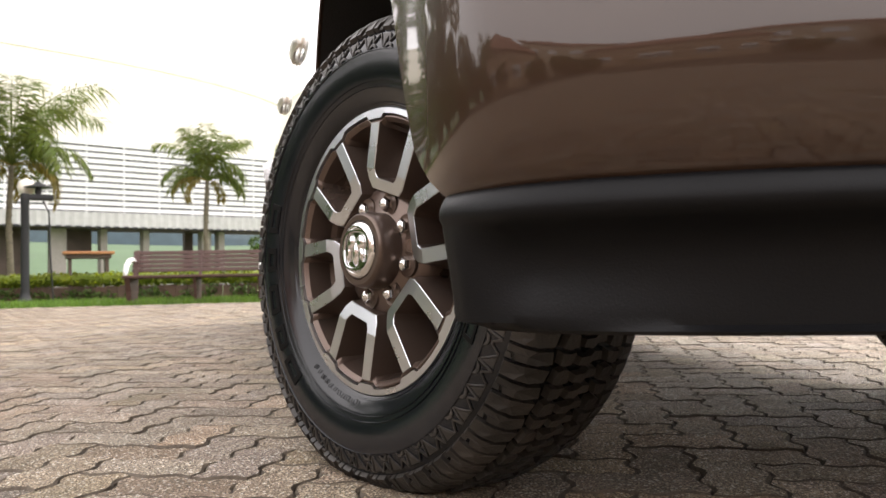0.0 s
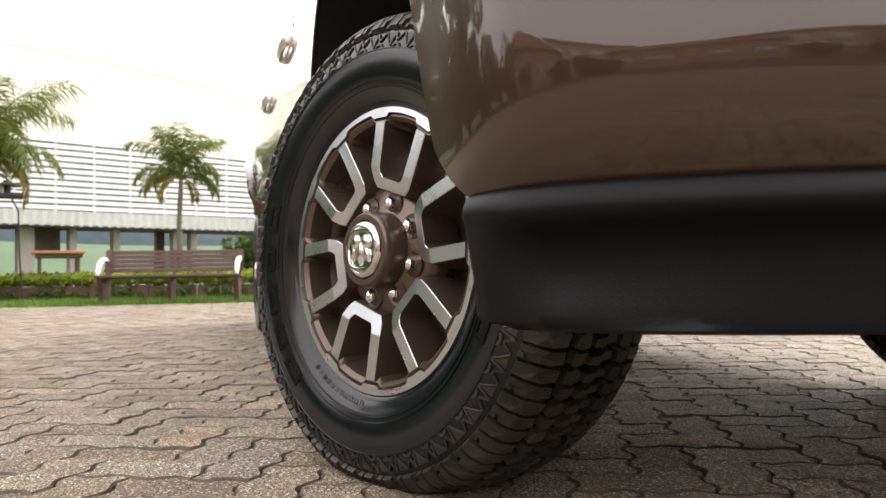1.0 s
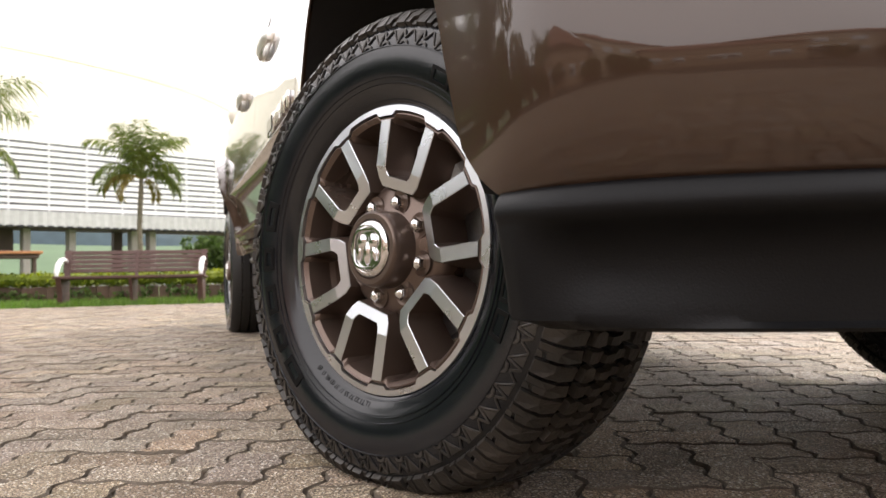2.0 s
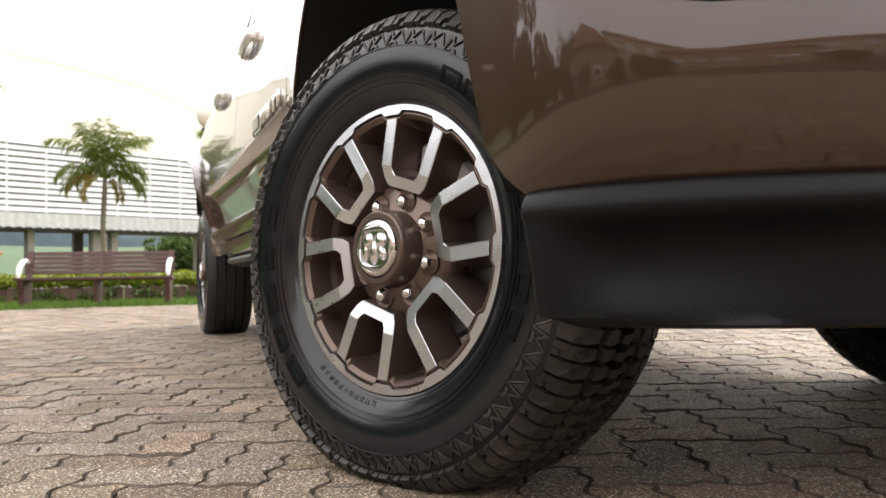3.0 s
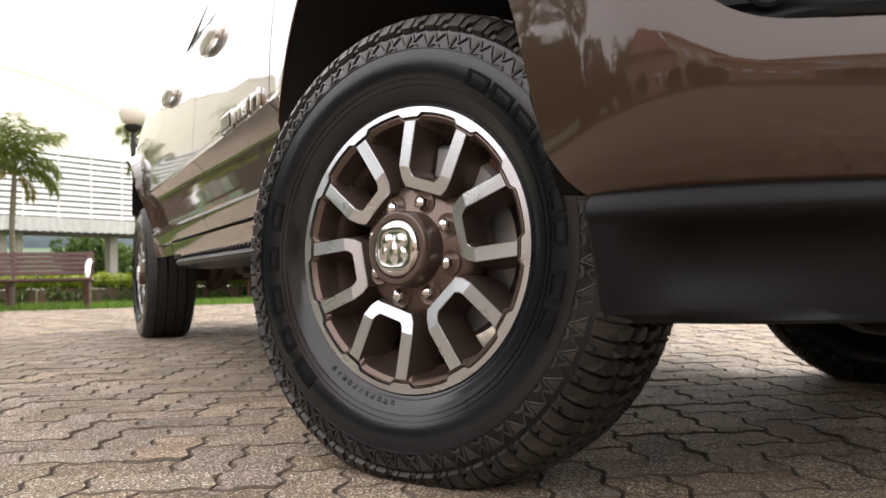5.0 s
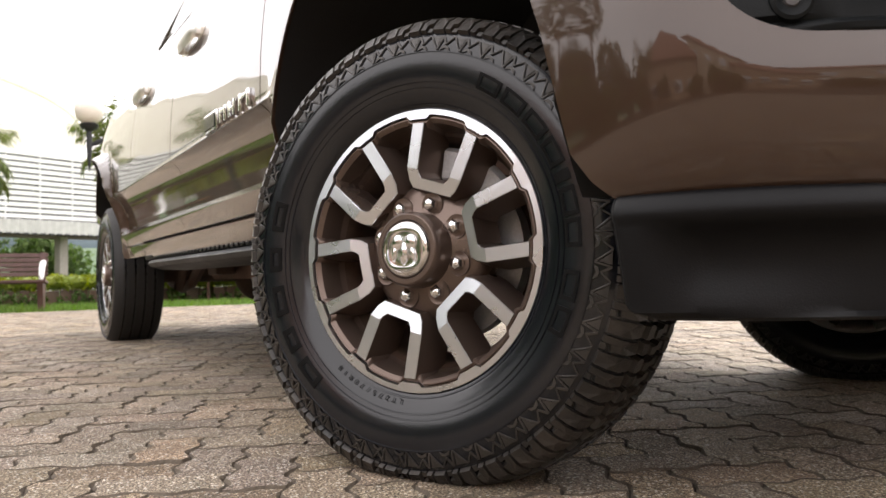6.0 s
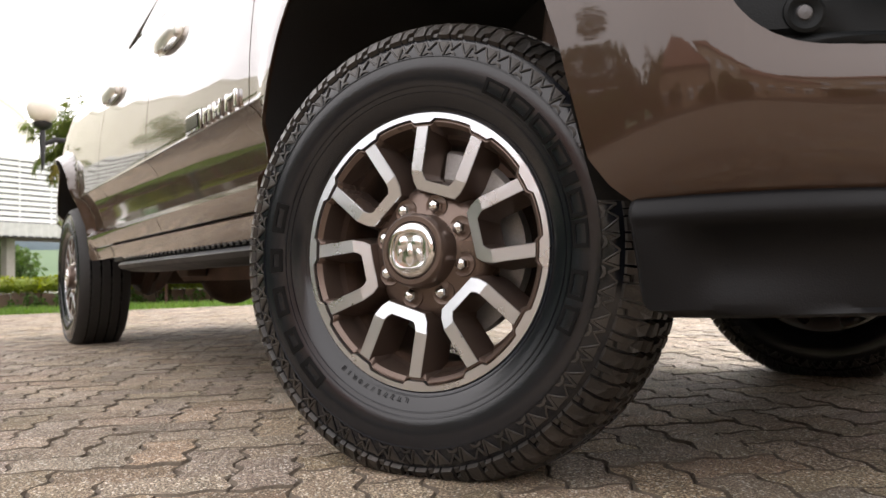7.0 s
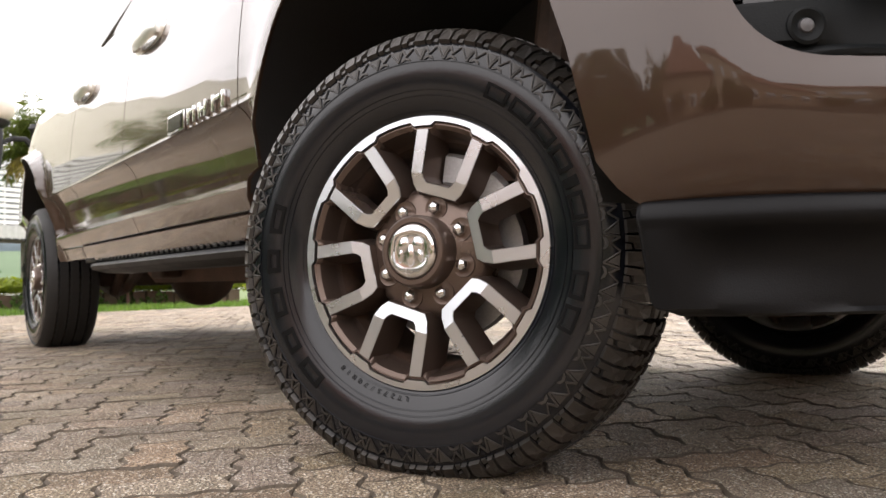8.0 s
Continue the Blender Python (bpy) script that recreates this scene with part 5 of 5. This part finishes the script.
def bollard_lamp(at, turn, label):
    """A low post with a thick arm, a flat hat and a globe behind it."""
    t = thing("garden_lamp", label, "lamp", Matrix.Translation((*at, -0.03)) @ pose(0, 0, 0, 0, 0, turn))
    bm = bmesh.new()
    turned(bm, [(0.13, 0), (0.13, 0.05), (0.085, 0.10), (0.068, 0.2), (0.066, 1.74), (0.075, 1.78), (0.06, 1.86)], n=18)
    part("post", bm, LAMP_BLACK, t, "straight black post", 40)
    bm = bmesh.new()
    box(bm, (0.20, 0, 1.80), (0.46, 0.12, 0.11), 0.035)
    part("arm", bm, LAMP_BLACK, t, "thick black arm", 40)
    bm = bmesh.new()
    turned(bm, [(0.22, 0.0), (0.22, 0.015), (0.10, 0.055), (0.05, 0.085), (0.01, 0.12)], (0.20, 0, 1.96), 24)
    turned(bm, [(0.05, -0.12), (0.05, 0.01)], (0.20, 0, 1.96), 12)
    part("hat", bm, LAMP_BLACK, t, "flat black conical hat", 40)
    bm = bmesh.new()
    turned(bm, [(0.05, 0.0), (0.12, 0.06), (0.145, 0.15), (0.11, 0.25), (0.01, 0.30)], (0.02, 0.16, 1.84), 24)
    part("globe", bm, GLOBE, t, "white glass globe", 60)
    bm = bmesh.new()
    tube(bm, [(0.24, 0.02, 1.80), (0.36, 0.02, 1.55), (0.38, 0.02, 0.8), (0.42, 0.02, 0.03)], 0.014, 8)
    part("cable", bm, LAMP_BLACK, t, "thin hanging black cable", 60)
    return t


bollard_lamp(place(-166.1, 14.5), 105, "low black garden lamp with a flat hat and white globe")
park_lamp((-10.5, 0.15), 3.0, 88, "black park lamp with two cream globes behind the truck")

# ---- sports hall ----
hall = thing("sports_hall", "white sports hall with louvred front on concrete columns", "building")
HALL_A = Vector((-33.4, -10.7))
HALL_B = Vector((-38.8, 0.44))
along = (HALL_B - HALL_A).normalized()
into = Vector((-along.y, along.x))
if into.x > 0:
    into = -into
Z_LOW, Z_STRIP, Z_LOUVRE = 2.70, 3.35, 6.55


def hall_at(s, depth, z):
    p = HALL_A + along * s + into * depth
    return (p.x, p.y, z)


S0, S1 = -26.0, 18.5


def slab(bm, s0, s1, d0, d1, z0, z1):
    c = [hall_at(s, d, z) for z in (z0, z1) for s, d in ((s0, d0), (s1, d0), (s1, d1), (s0, d1))]
    v = [bm.verts.new(p) for p in c]
    for q in ((3, 2, 1, 0), (4, 5, 6, 7), (0, 1, 5, 4), (1, 2, 6, 5), (2, 3, 7, 6), (3, 0, 4, 7)):
        bm.faces.new([v[k] for k in q])
    bmesh.ops.recalc_face_normals(bm, faces=bm.faces)


# plain grey backing that shows as the lines between the louvres
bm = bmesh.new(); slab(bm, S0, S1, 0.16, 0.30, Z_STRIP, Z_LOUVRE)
part("louvre_backing", bm, LOUVRE_GAP, hall, "grey backing behind the louvres")
count = 12
for k in range(count):
    bm = bmesh.new()
    z0 = Z_STRIP + (Z_LOUVRE - Z_STRIP) * k / count
    slab(bm, S0, S1, 0.0, 0.12, z0 + 0.085, z0 + (Z_LOUVRE - Z_STRIP) / count - 0.012)
    part("louvre", bm, LOUVRE, hall, "long white metal louvre")
for k in range(28):
    bm = bmesh.new(); slab(bm, S0 + 0.5 + k * 1.6, S0 + 0.56 + k * 1.6, -0.03, 0.02, Z_STRIP, Z_LOUVRE)
    part("mullion", bm, LOUVRE, hall, "thin white upright")
bm = bmesh.new()
n = 240
rows = [[], []]
for k in range(n + 1):
    s = S0 + (S1 - S0) * k / n
    d = -0.25 - 0.05 * (k % 2)
    rows[0].append(hall_at(s, d, Z_LOW)); rows[1].append(hall_at(s, d, Z_STRIP))
grid_faces(bm, rows)
slab(bm, S0, S1, -0.18, 0.5, Z_LOW + 0.04, Z_STRIP - 0.02)
part("fascia", bm, STRIP, hall, "grey corrugated metal fascia")
bm = bmesh.new()
for k in range(110):
    slab(bm, S0 + 0.40 * k, S0 + 0.40 * k + 0.22, -0.34, -0.20, Z_LOW - 0.06, Z_LOW + 0.03)
part("fascia_edge", bm, LAMP_BLACK, hall, "dark toothed lower edge of the corrugated fascia")
# arched gable and vault
ARCH_MID, ARCH_HALF, ARCH_RISE = -4.0, 19.3, 3.75


def vault(s):
    t = (s - ARCH_MID) / ARCH_HALF
    return Z_LOUVRE + ARCH_RISE * max(0.0, 1 - abs(t) ** 3.4) ** (1 / 3.4)


bm = bmesh.new()
rows = []
for k in range(61):
    s = ARCH_MID + ARCH_HALF * math.sin(math.pi * (k / 60 - 0.5))
    rows.append([hall_at(s, 0.1, Z_LOUVRE - 0.02), hall_at(s, 0.1, vault(s)), hall_at(s, 0.06, vault(s) + 0.03), hall_at(s, 0.06, vault(s) + 0.18), hall_at(s, 34, vault(s) + 0.22)])
grid_faces(bm, rows)
bmesh.ops.recalc_face_normals(bm, faces=bm.faces)
part("vault_roof", bm, WHITE_WALL, hall, "white arched roof and gable", 30)
for k, s in enumerate((-24.0, -18.4, -12.9, -7.4, -2.0, 2.35, 4.25, 6.15, 9.1, 9.9, 14.5, 18.0)):
    bm = bmesh.new()
    x, y, _ = hall_at(s, 0.9, 0)
    box(bm, (x, y, 1.32), ((0.42, 0.55, 0.42, 0.55, 0.42, 0.66, 0.30, 0.30, 0.50, 0.32, 0.42, 0.55)[k], 0.5, 2.78), 0.03, pose(0, 0, 0, 0, 0, math.degrees(math.atan2(along.y, along.x))))
    part("column", bm, CONCRETE, hall, "square concrete column")
bm = bmesh.new(); slab(bm, S0, S1, 0.6, 2.4, Z_LOW - 0.05, Z_LOW + 0.05)
part("soffit", bm, DARK_WOOD, hall, "dark underside of the hall floor")
TABLE_WOOD = surface("warm_table_wood", (0.46, 0.21, 0.085), (0.36, 0.165, 0.07), 0.6, scale=2, fine=30)


def picnic_table(x, y, turn, wide):
    t = thing("picnic_table", "warm brown wooden table beside the hall", "table", pose(x, y, 0, 0, 0, turn), group="tables by the hall")
    bm = bmesh.new(); box(bm, (0, 0, 0.845), (wide, 0.75, 0.05), 0.01)
    part("tabletop", bm, TABLE_WOOD, t)
    bm = bmesh.new(); box(bm, (0, 0, 0.78), (wide - 0.1, 0.62, 0.07), 0.01)
    part("apron", bm, DARK_WOOD, t, "dark apron under the top")
    for e in (-1, 1):
        bm = bmesh.new(); box(bm, (e * (wide / 2 - 0.12), 0, 0.36), (0.06, 0.5, 0.78), 0.01)
        part("table_leg", bm, DARK_WOOD, t)


for s, depth in ((-20.0, 5.0), (-11.5, 5.0), (-2.5, 5.0)):
    x, y, _ = hall_at(s, depth, 0)
    picnic_table(x, y, math.degrees(math.atan2(along.y, along.x)), 2.3)
x, y = place(-169.9, 15.3)
picnic_table(x, y, 102, 0.85)
for s, w, z0 in ((-15.5, 3.0, -0.07), (-6.5, 8.0, -0.07), (2.75, 1.35, 1.55), (8.55, 0.42, -0.07)):
    bm = bmesh.new(); slab(bm, s, s + w, 2.0, 2.3, z0, Z_LOW)
    part("partition", bm, DARK_WOOD, hall, "dark timber partition")

# ---- distance ----
rng = random.Random(31)
bm = bmesh.new()
rows = []
for k in range(121):
    a = radians(90 + 180 * k / 120)
    h = 52 + 9 * math.sin(k * 0.21) + 6 * math.sin(k * 0.093 + 1) + 2 * math.sin(k * 0.9)
    rows.append([(620 * math.cos(a), 620 * math.sin(a), -1), (640 * math.cos(a), 640 * math.sin(a), h * 0.6), (700 * math.cos(a), 700 * math.sin(a), h), (900 * math.cos(a), 900 * math.sin(a), -1)])
grid_faces(bm, rows)
bmesh.ops.recalc_face_normals(bm, faces=bm.faces)
lone("hills", bm, HILL, "low hazy wooded hills beyond the fields", "hills", kind="structure", smooth=60)


bm = bmesh.new()
rows = []
for k in range(91):
    a = radians(100 + 160 * k / 90)
    h = 14.2 + 0.8 * math.sin(k * 0.13) + 0.6 * math.sin(k * 0.37)
    rows.append([(150 * math.cos(a), 150 * math.sin(a), -1), (220 * math.cos(a), 220 * math.sin(a), h * 0.35), (320 * math.cos(a), 320 * math.sin(a), h), (420 * math.cos(a), 420 * math.sin(a), -1)])
grid_faces(bm, rows)
bmesh.ops.recalc_face_normals(bm, faces=bm.faces)
lone("hillside", bm, surface("green_pasture", (0.044, 0.094, 0.030), (0.038, 0.080, 0.028), 0.9, scale=0.02, fine=0.6, spread=0.12), "pale green pasture rising behind the hall", "hillside", kind="structure", smooth=60)


def tree(at, height, crown, seed, label):
    rng = random.Random(seed)
    t = thing("tree", label, "tree", Matrix.Translation((*at, -0.08)), group="trees")
    bm = bmesh.new()
    tube(bm, [(0, 0, 0), (0.05, 0.03, height * 0.3), (0.0, 0.1, height * 0.62)], [height * 0.035, height * 0.026, height * 0.014], 10)
    clumps = []
    for k in range(14):
        a = rng.uniform(0, 2 * math.pi)
        r = crown * rng.uniform(0.35, 0.75)
        z = height * rng.uniform(0.16, 0.86)
        tip = (math.cos(a) * r, math.sin(a) * r, z)
        tube(bm, [(0, 0.03, height * rng.uniform(0.25, 0.5)), (tip[0] * 0.5, tip[1] * 0.5, z * 0.8), tip], [height * 0.014, height * 0.009, height * 0.004], 6)
        clumps.append((tip, tuple(crown * rng.uniform(0.3, 0.5) for _ in range(3))))
    part("trunk", bm, WOODBARK, t, "branching trunk", 60)
    bm = bmesh.new()
    leaf_cloud(bm, clumps, 4200, crown * 0.075, rng)
    part("crown", bm, SHRUB, t, "uneven leafy crown")
    return t


for k, (az, d, h, c) in enumerate(((168.5, 46, 3.6, 2.0), (176.4, 60, 3.5, 2.8), (163, 60, 4.5, 2.8))):
    tree(place(az, d), h, c, 50 + k, "leafy broad tree on the lawn")
# unseen trees: some mirrored in the bumper, the rest added to darken its reflection
for k, (az, d, h, c) in enumerate(((-127, 16, 7.0, 2.6), (-137, 19, 9.0, 2.8), (-145, 19, 10.0, 2.9), (-151.5, 20, 10.0, 2.4), (-119, 21, 6.6, 2.4), (-111, 23, 6.0, 2.4), (-103, 21, 6.4, 2.3))):
    tree(place(az, d), h, c, 60 + k, "unseen dense tall tree that darkens what the bumper mirrors")
rng = random.Random(71)
for k in range(14):
    az = -98 + 14 * k + rng.uniform(-4, 4)
    tree(place(az, rng.uniform(30, 44)), rng.uniform(5.0, 8.0), rng.uniform(2.6, 3.8), 90 + k, "tall broad tree bordering the square")
# unseen low trees, added to break up the mirrored house walls
rng = random.Random(83)
for k in range(11):
    tree(place(-104 + 13.5 * k + rng.uniform(-4, 4), rng.uniform(16.5, 19)), rng.uniform(2.2, 4.2), rng.uniform(1.3, 2.0), 140 + k, "unseen low leafy tree added before a house")
# houses round the square, which the bumper mirrors
def house(az, dist, wide, tall, roof, wall_material, label):
    x, y = place(az, dist)
    t = thing("house", label, "house", Matrix.Translation((x, y, -0.07)) @ pose(0, 0, 0, 0, 0, az + 90), group="houses round the square")
    bm = bmesh.new(); box(bm, (0, 0, tall / 2), (wide, 7, tall), 0.02)
    part("wall", bm, wall_material, t, "plastered house wall")
    bm = bmesh.new()
    half, ridge = wide / 2 + 0.5, wide * 0.22
    vs = grid_faces(bm, [[(-half, -4, tall - 0.05), (half, -4, tall - 0.05)], [(-ridge, 0, tall + roof), (ridge, 0, tall + roof)], [(-half, 4, tall - 0.05), (half, 4, tall - 0.05)]])
    bm.faces.new((vs[0][0], vs[1][0], vs[2][0])); bm.faces.new((vs[0][1], vs[2][1], vs[1][1]))
    bmesh.ops.recalc_face_normals(bm, faces=bm.faces)
    part("roof", bm, ROOF_RED, t, "hipped red clay roof")
    for storey in range(2 if tall > 5 else 1):
        for k in range(4):
            x, z = wide * (-0.36 + 0.24 * k), 1.65 + 2.9 * storey
            bm = bmesh.new(); box(bm, (x, 3.52, z), (1.25, 0.10, 1.35), 0.02)
            window = part("window", bm, WHITE_PAINT, t, "white window frame")
            for e in (-1, 1):
                bm = bmesh.new(); box(bm, (x + e * 0.29, 3.56, z), (0.50, 0.05, 1.15), 0.01)
                part("pane", bm, GLASS_DARK, window, "dark window pane")
    return t


BEIGE = surface("beige_plaster", (0.46, 0.38, 0.29), (0.40, 0.33, 0.25), 0.85, scale=0.5, fine=9, spread=0.12)
OCHRE = surface("brown_ochre_plaster", (0.36, 0.26, 0.18), (0.30, 0.215, 0.15), 0.85, scale=0.5, fine=9, spread=0.12)
for az, dist, wide, tall, roof, stone, label in (
        (-88, 24, 9, 3.4, 3.2, OCHRE, "single storey ochre house with a steep red clay roof"),
        (-60, 25, 12, 5.6, 2.4, BEIGE, "two storey beige house with a red clay roof"),
        (-32, 23, 11, 3.6, 2.6, OCHRE, "long ochre house with a red clay roof"),
        (-6, 25, 13, 5.6, 2.2, BEIGE, "two storey beige house with a low red roof"),
        (22, 24, 12, 5.4, 2.4, OCHRE, "two storey ochre house with a red clay roof"),
        (50, 25, 12, 5.6, 2.2, BEIGE, "wide beige house with a red clay roof")):
    home = house(az, 0.88 * dist, wide, 1.25 * tall, roof, stone, label)
    if az == -6:
        # white awning over the ground floor
        for x0, x1 in ((-4.3, -1.4), (-1.1, -0.5), (-0.2, 0.5)):
            bm = bmesh.new(); box(bm, (0.5 * (x0 + x1), 3.9, 2.72), (x1 - x0, 0.9, 0.42), 0.03)
            part("awning", bm, WHITE_PAINT, home, "white awning board")

# ---- pavers ----
PAVER_ANGLE, PAVER, PHASE_U, PHASE_V = 64.0, 0.109, -14.104, 3.3835
AX_U = Vector((math.cos(radians(PAVER_ANGLE)), math.sin(radians(PAVER_ANGLE))))
AX_V = Vector((math.sin(radians(PAVER_ANGLE)), -math.cos(radians(PAVER_ANGLE))))
PAVER_PIECE = surface("grey_beige_concrete_paver", (0.304, 0.230, 0.157), (0.208, 0.158, 0.108), 0.72, scale=9, fine=150, bump=0.012, bump_scale=190, spread=0.42, vary="object", vary_amount=0.20, c3=(0.40, 0.338, 0.252), spots=0.35, pits=0.95, pit_scale=300, stones=(0.72, 0.67, 0.58), moss=(0.125, 0.112, 0.072), world_space=True)
PAVER_FIELD = surface("grey_beige_concrete_paving", (0.304, 0.230, 0.157), (0.208, 0.158, 0.108), 0.72, scale=9, fine=150, bump=0.012, bump_scale=190, spread=0.42, vary="island", vary_amount=0.20, c3=(0.40, 0.338, 0.252), spots=0.35, pits=0.95, pit_scale=300, stones=(0.72, 0.67, 0.58), moss=(0.125, 0.112, 0.072), world_space=True)
# edge colour holds both dirt and the shade of the rounded edges
PAVER_EDGE = surface("dirty_shaded_paver_edge", (0.150, 0.120, 0.090), (0.080, 0.064, 0.048), 0.85, scale=20, fine=200, bump=0.003, spread=0.4)
WAVE = ((0.0, 0.0), (0.24, 0.085), (0.40, 0.060), (0.60, -0.060), (0.76, -0.085))


def paver_outline(cells):
    """The zigzag edge of a paver two cells long, in cells, anticlockwise; every joint is shared with its neighbour."""
    (w, h) = cells
    pts = []
    for k in range(w):
        pts += [(k + t, d) for t, d in WAVE]
    for k in range(h):
        pts += [(w - d, k + t) for t, d in WAVE]
    for k in range(w, 0, -1):
        pts += [(k - 1 + t, h + d) for t, d in [(1.0, 0.0)] + list(reversed(WAVE))[:-1]]
    for k in range(h, 0, -1):
        pts += [(0 - d, k - 1 + t) for t, d in [(1.0, 0.0)] + list(reversed(WAVE))[:-1]]
    return pts


def inset_outline(pts, d):
    out = []
    n = len(pts)
    for i in range(n):
        a, b, c = Vector(pts[i - 1]), Vector(pts[i]), Vector(pts[(i + 1) % n])
        e0, e1 = (b - a).normalized(), (c - b).normalized()
        nrm = Vector((-(e0.y + e1.y), e0.x + e1.x))
        nrm = nrm.normalized() if nrm.length > 1e-6 else Vector((-e0.y, e0.x))
        out.append((b.x + nrm.x * d, b.y + nrm.y * d))
    return out


def paver_mesh(cells, seed):
    """Vertices (cells in plane, metres in height) and faces of one paver with worn, uneven edges."""
    pts = paver_outline(cells)
    wear = random.Random(seed)
    lo = inset_outline(pts, 0.013)
    bite = [wear.gauss(0, 0.008) for _ in pts]
    mid = [(x + b, y + c) for (x, y), b, c in zip(lo, bite, bite[3:] + bite[:3])]
    top = [(x + b, y + c) for (x, y), b, c in zip(inset_outline(pts, 0.042 + abs(wear.gauss(0, 0.006))), bite[1:] + bite[:1], bite[5:] + bite[:5])]
    n = len(pts)
    v = [(x, y, -0.030) for x, y in lo] + [(x, y, -0.006 + wear.uniform(-0.0015, 0.001)) for x, y in mid] + [(x, y, -abs(wear.gauss(0, 0.0007))) for x, y in top]
    f = []
    for ring in (0, n):
        for i in range(n):
            j = (i + 1) % n
            f.append((ring + i, ring + j, ring + n + j, ring + n + i))
    f.append(tuple(range(2 * n, 3 * n)))
    return v, f


def to_world(i, j):
    p = (AX_U * (i + PHASE_U) + AX_V * (j + PHASE_V)) * PAVER
    return p.x, p.y


SHAPES = {(kind_name, q): paver_mesh(cells, 31 * q + cells[0]) for kind_name, cells in (("long", (2, 1)), ("tall", (1, 2))) for q in range(6)}
PIECE_MESH = {}
for key, (v, f) in SHAPES.items():
    me = bpy.data.meshes.new("paver")
    me.from_pydata([((AX_U * x + AX_V * y).x * PAVER, (AX_U * x + AX_V * y).y * PAVER, z) for x, y, z in v], [], [tuple(reversed(q)) for q in f])
    me.materials.append(PAVER_PIECE)
    me.materials.append(PAVER_EDGE)
    me.polygons.foreach_set("material_index", [0 if len(q) > 4 else 1 for q in f])
    me.update()
    PIECE_MESH[key] = me
rng = random.Random(9)
verts, faces = [], []
made = 0
inv = 1 / PAVER
NEAR = (-0.78, 0.62, -1.95, -0.05)
for i in range(-160, 230):
    for j in range(-200, 150):
        k = (i - j - 1) % 4
        if k not in (0, 3):
            continue
        key = ("long" if k == 0 else "tall", rng.randrange(6))
        x, y = to_world(i, j)
        if not (-13.5 < x < 7.0 and -9.0 < y < 9.0) or x < edge_x(y) + 0.12:
            continue
        dz = rng.uniform(-0.0025, 0.0015)
        tx, ty = rng.gauss(0, 0.006), rng.gauss(0, 0.006)
        if NEAR[0] < x < NEAR[1] and NEAR[2] < y < NEAR[3] and made < 300:
            made += 1
            ob = new("paver", PIECE_MESH[key])
            ob.parent = paving
            ob.matrix_local = Matrix.Translation((x, y, dz)) @ pose(0, 0, 0, math.degrees(tx), math.degrees(ty), 0)
            continue
        v, f = SHAPES[key]
        base = len(verts)
        for a, b, z in v:
            p = (AX_U * a + AX_V * b) * PAVER
            verts.append((x + p.x, y + p.y, z + dz + p.y * tx - p.x * ty))
        faces += [tuple(base + q for q in reversed(g)) for g in f]
me = bpy.data.meshes.new("paver_field")
me.from_pydata(verts, [], faces)
me.materials.append(PAVER_FIELD)
me.materials.append(PAVER_EDGE)
me.polygons.foreach_set("material_index", [0 if len(q) > 4 else 1 for q in faces])
field = new("paver_field", me)
field.parent = paving
tagged(field, "weathered grey-beige zigzag pavers", kind="stuff")
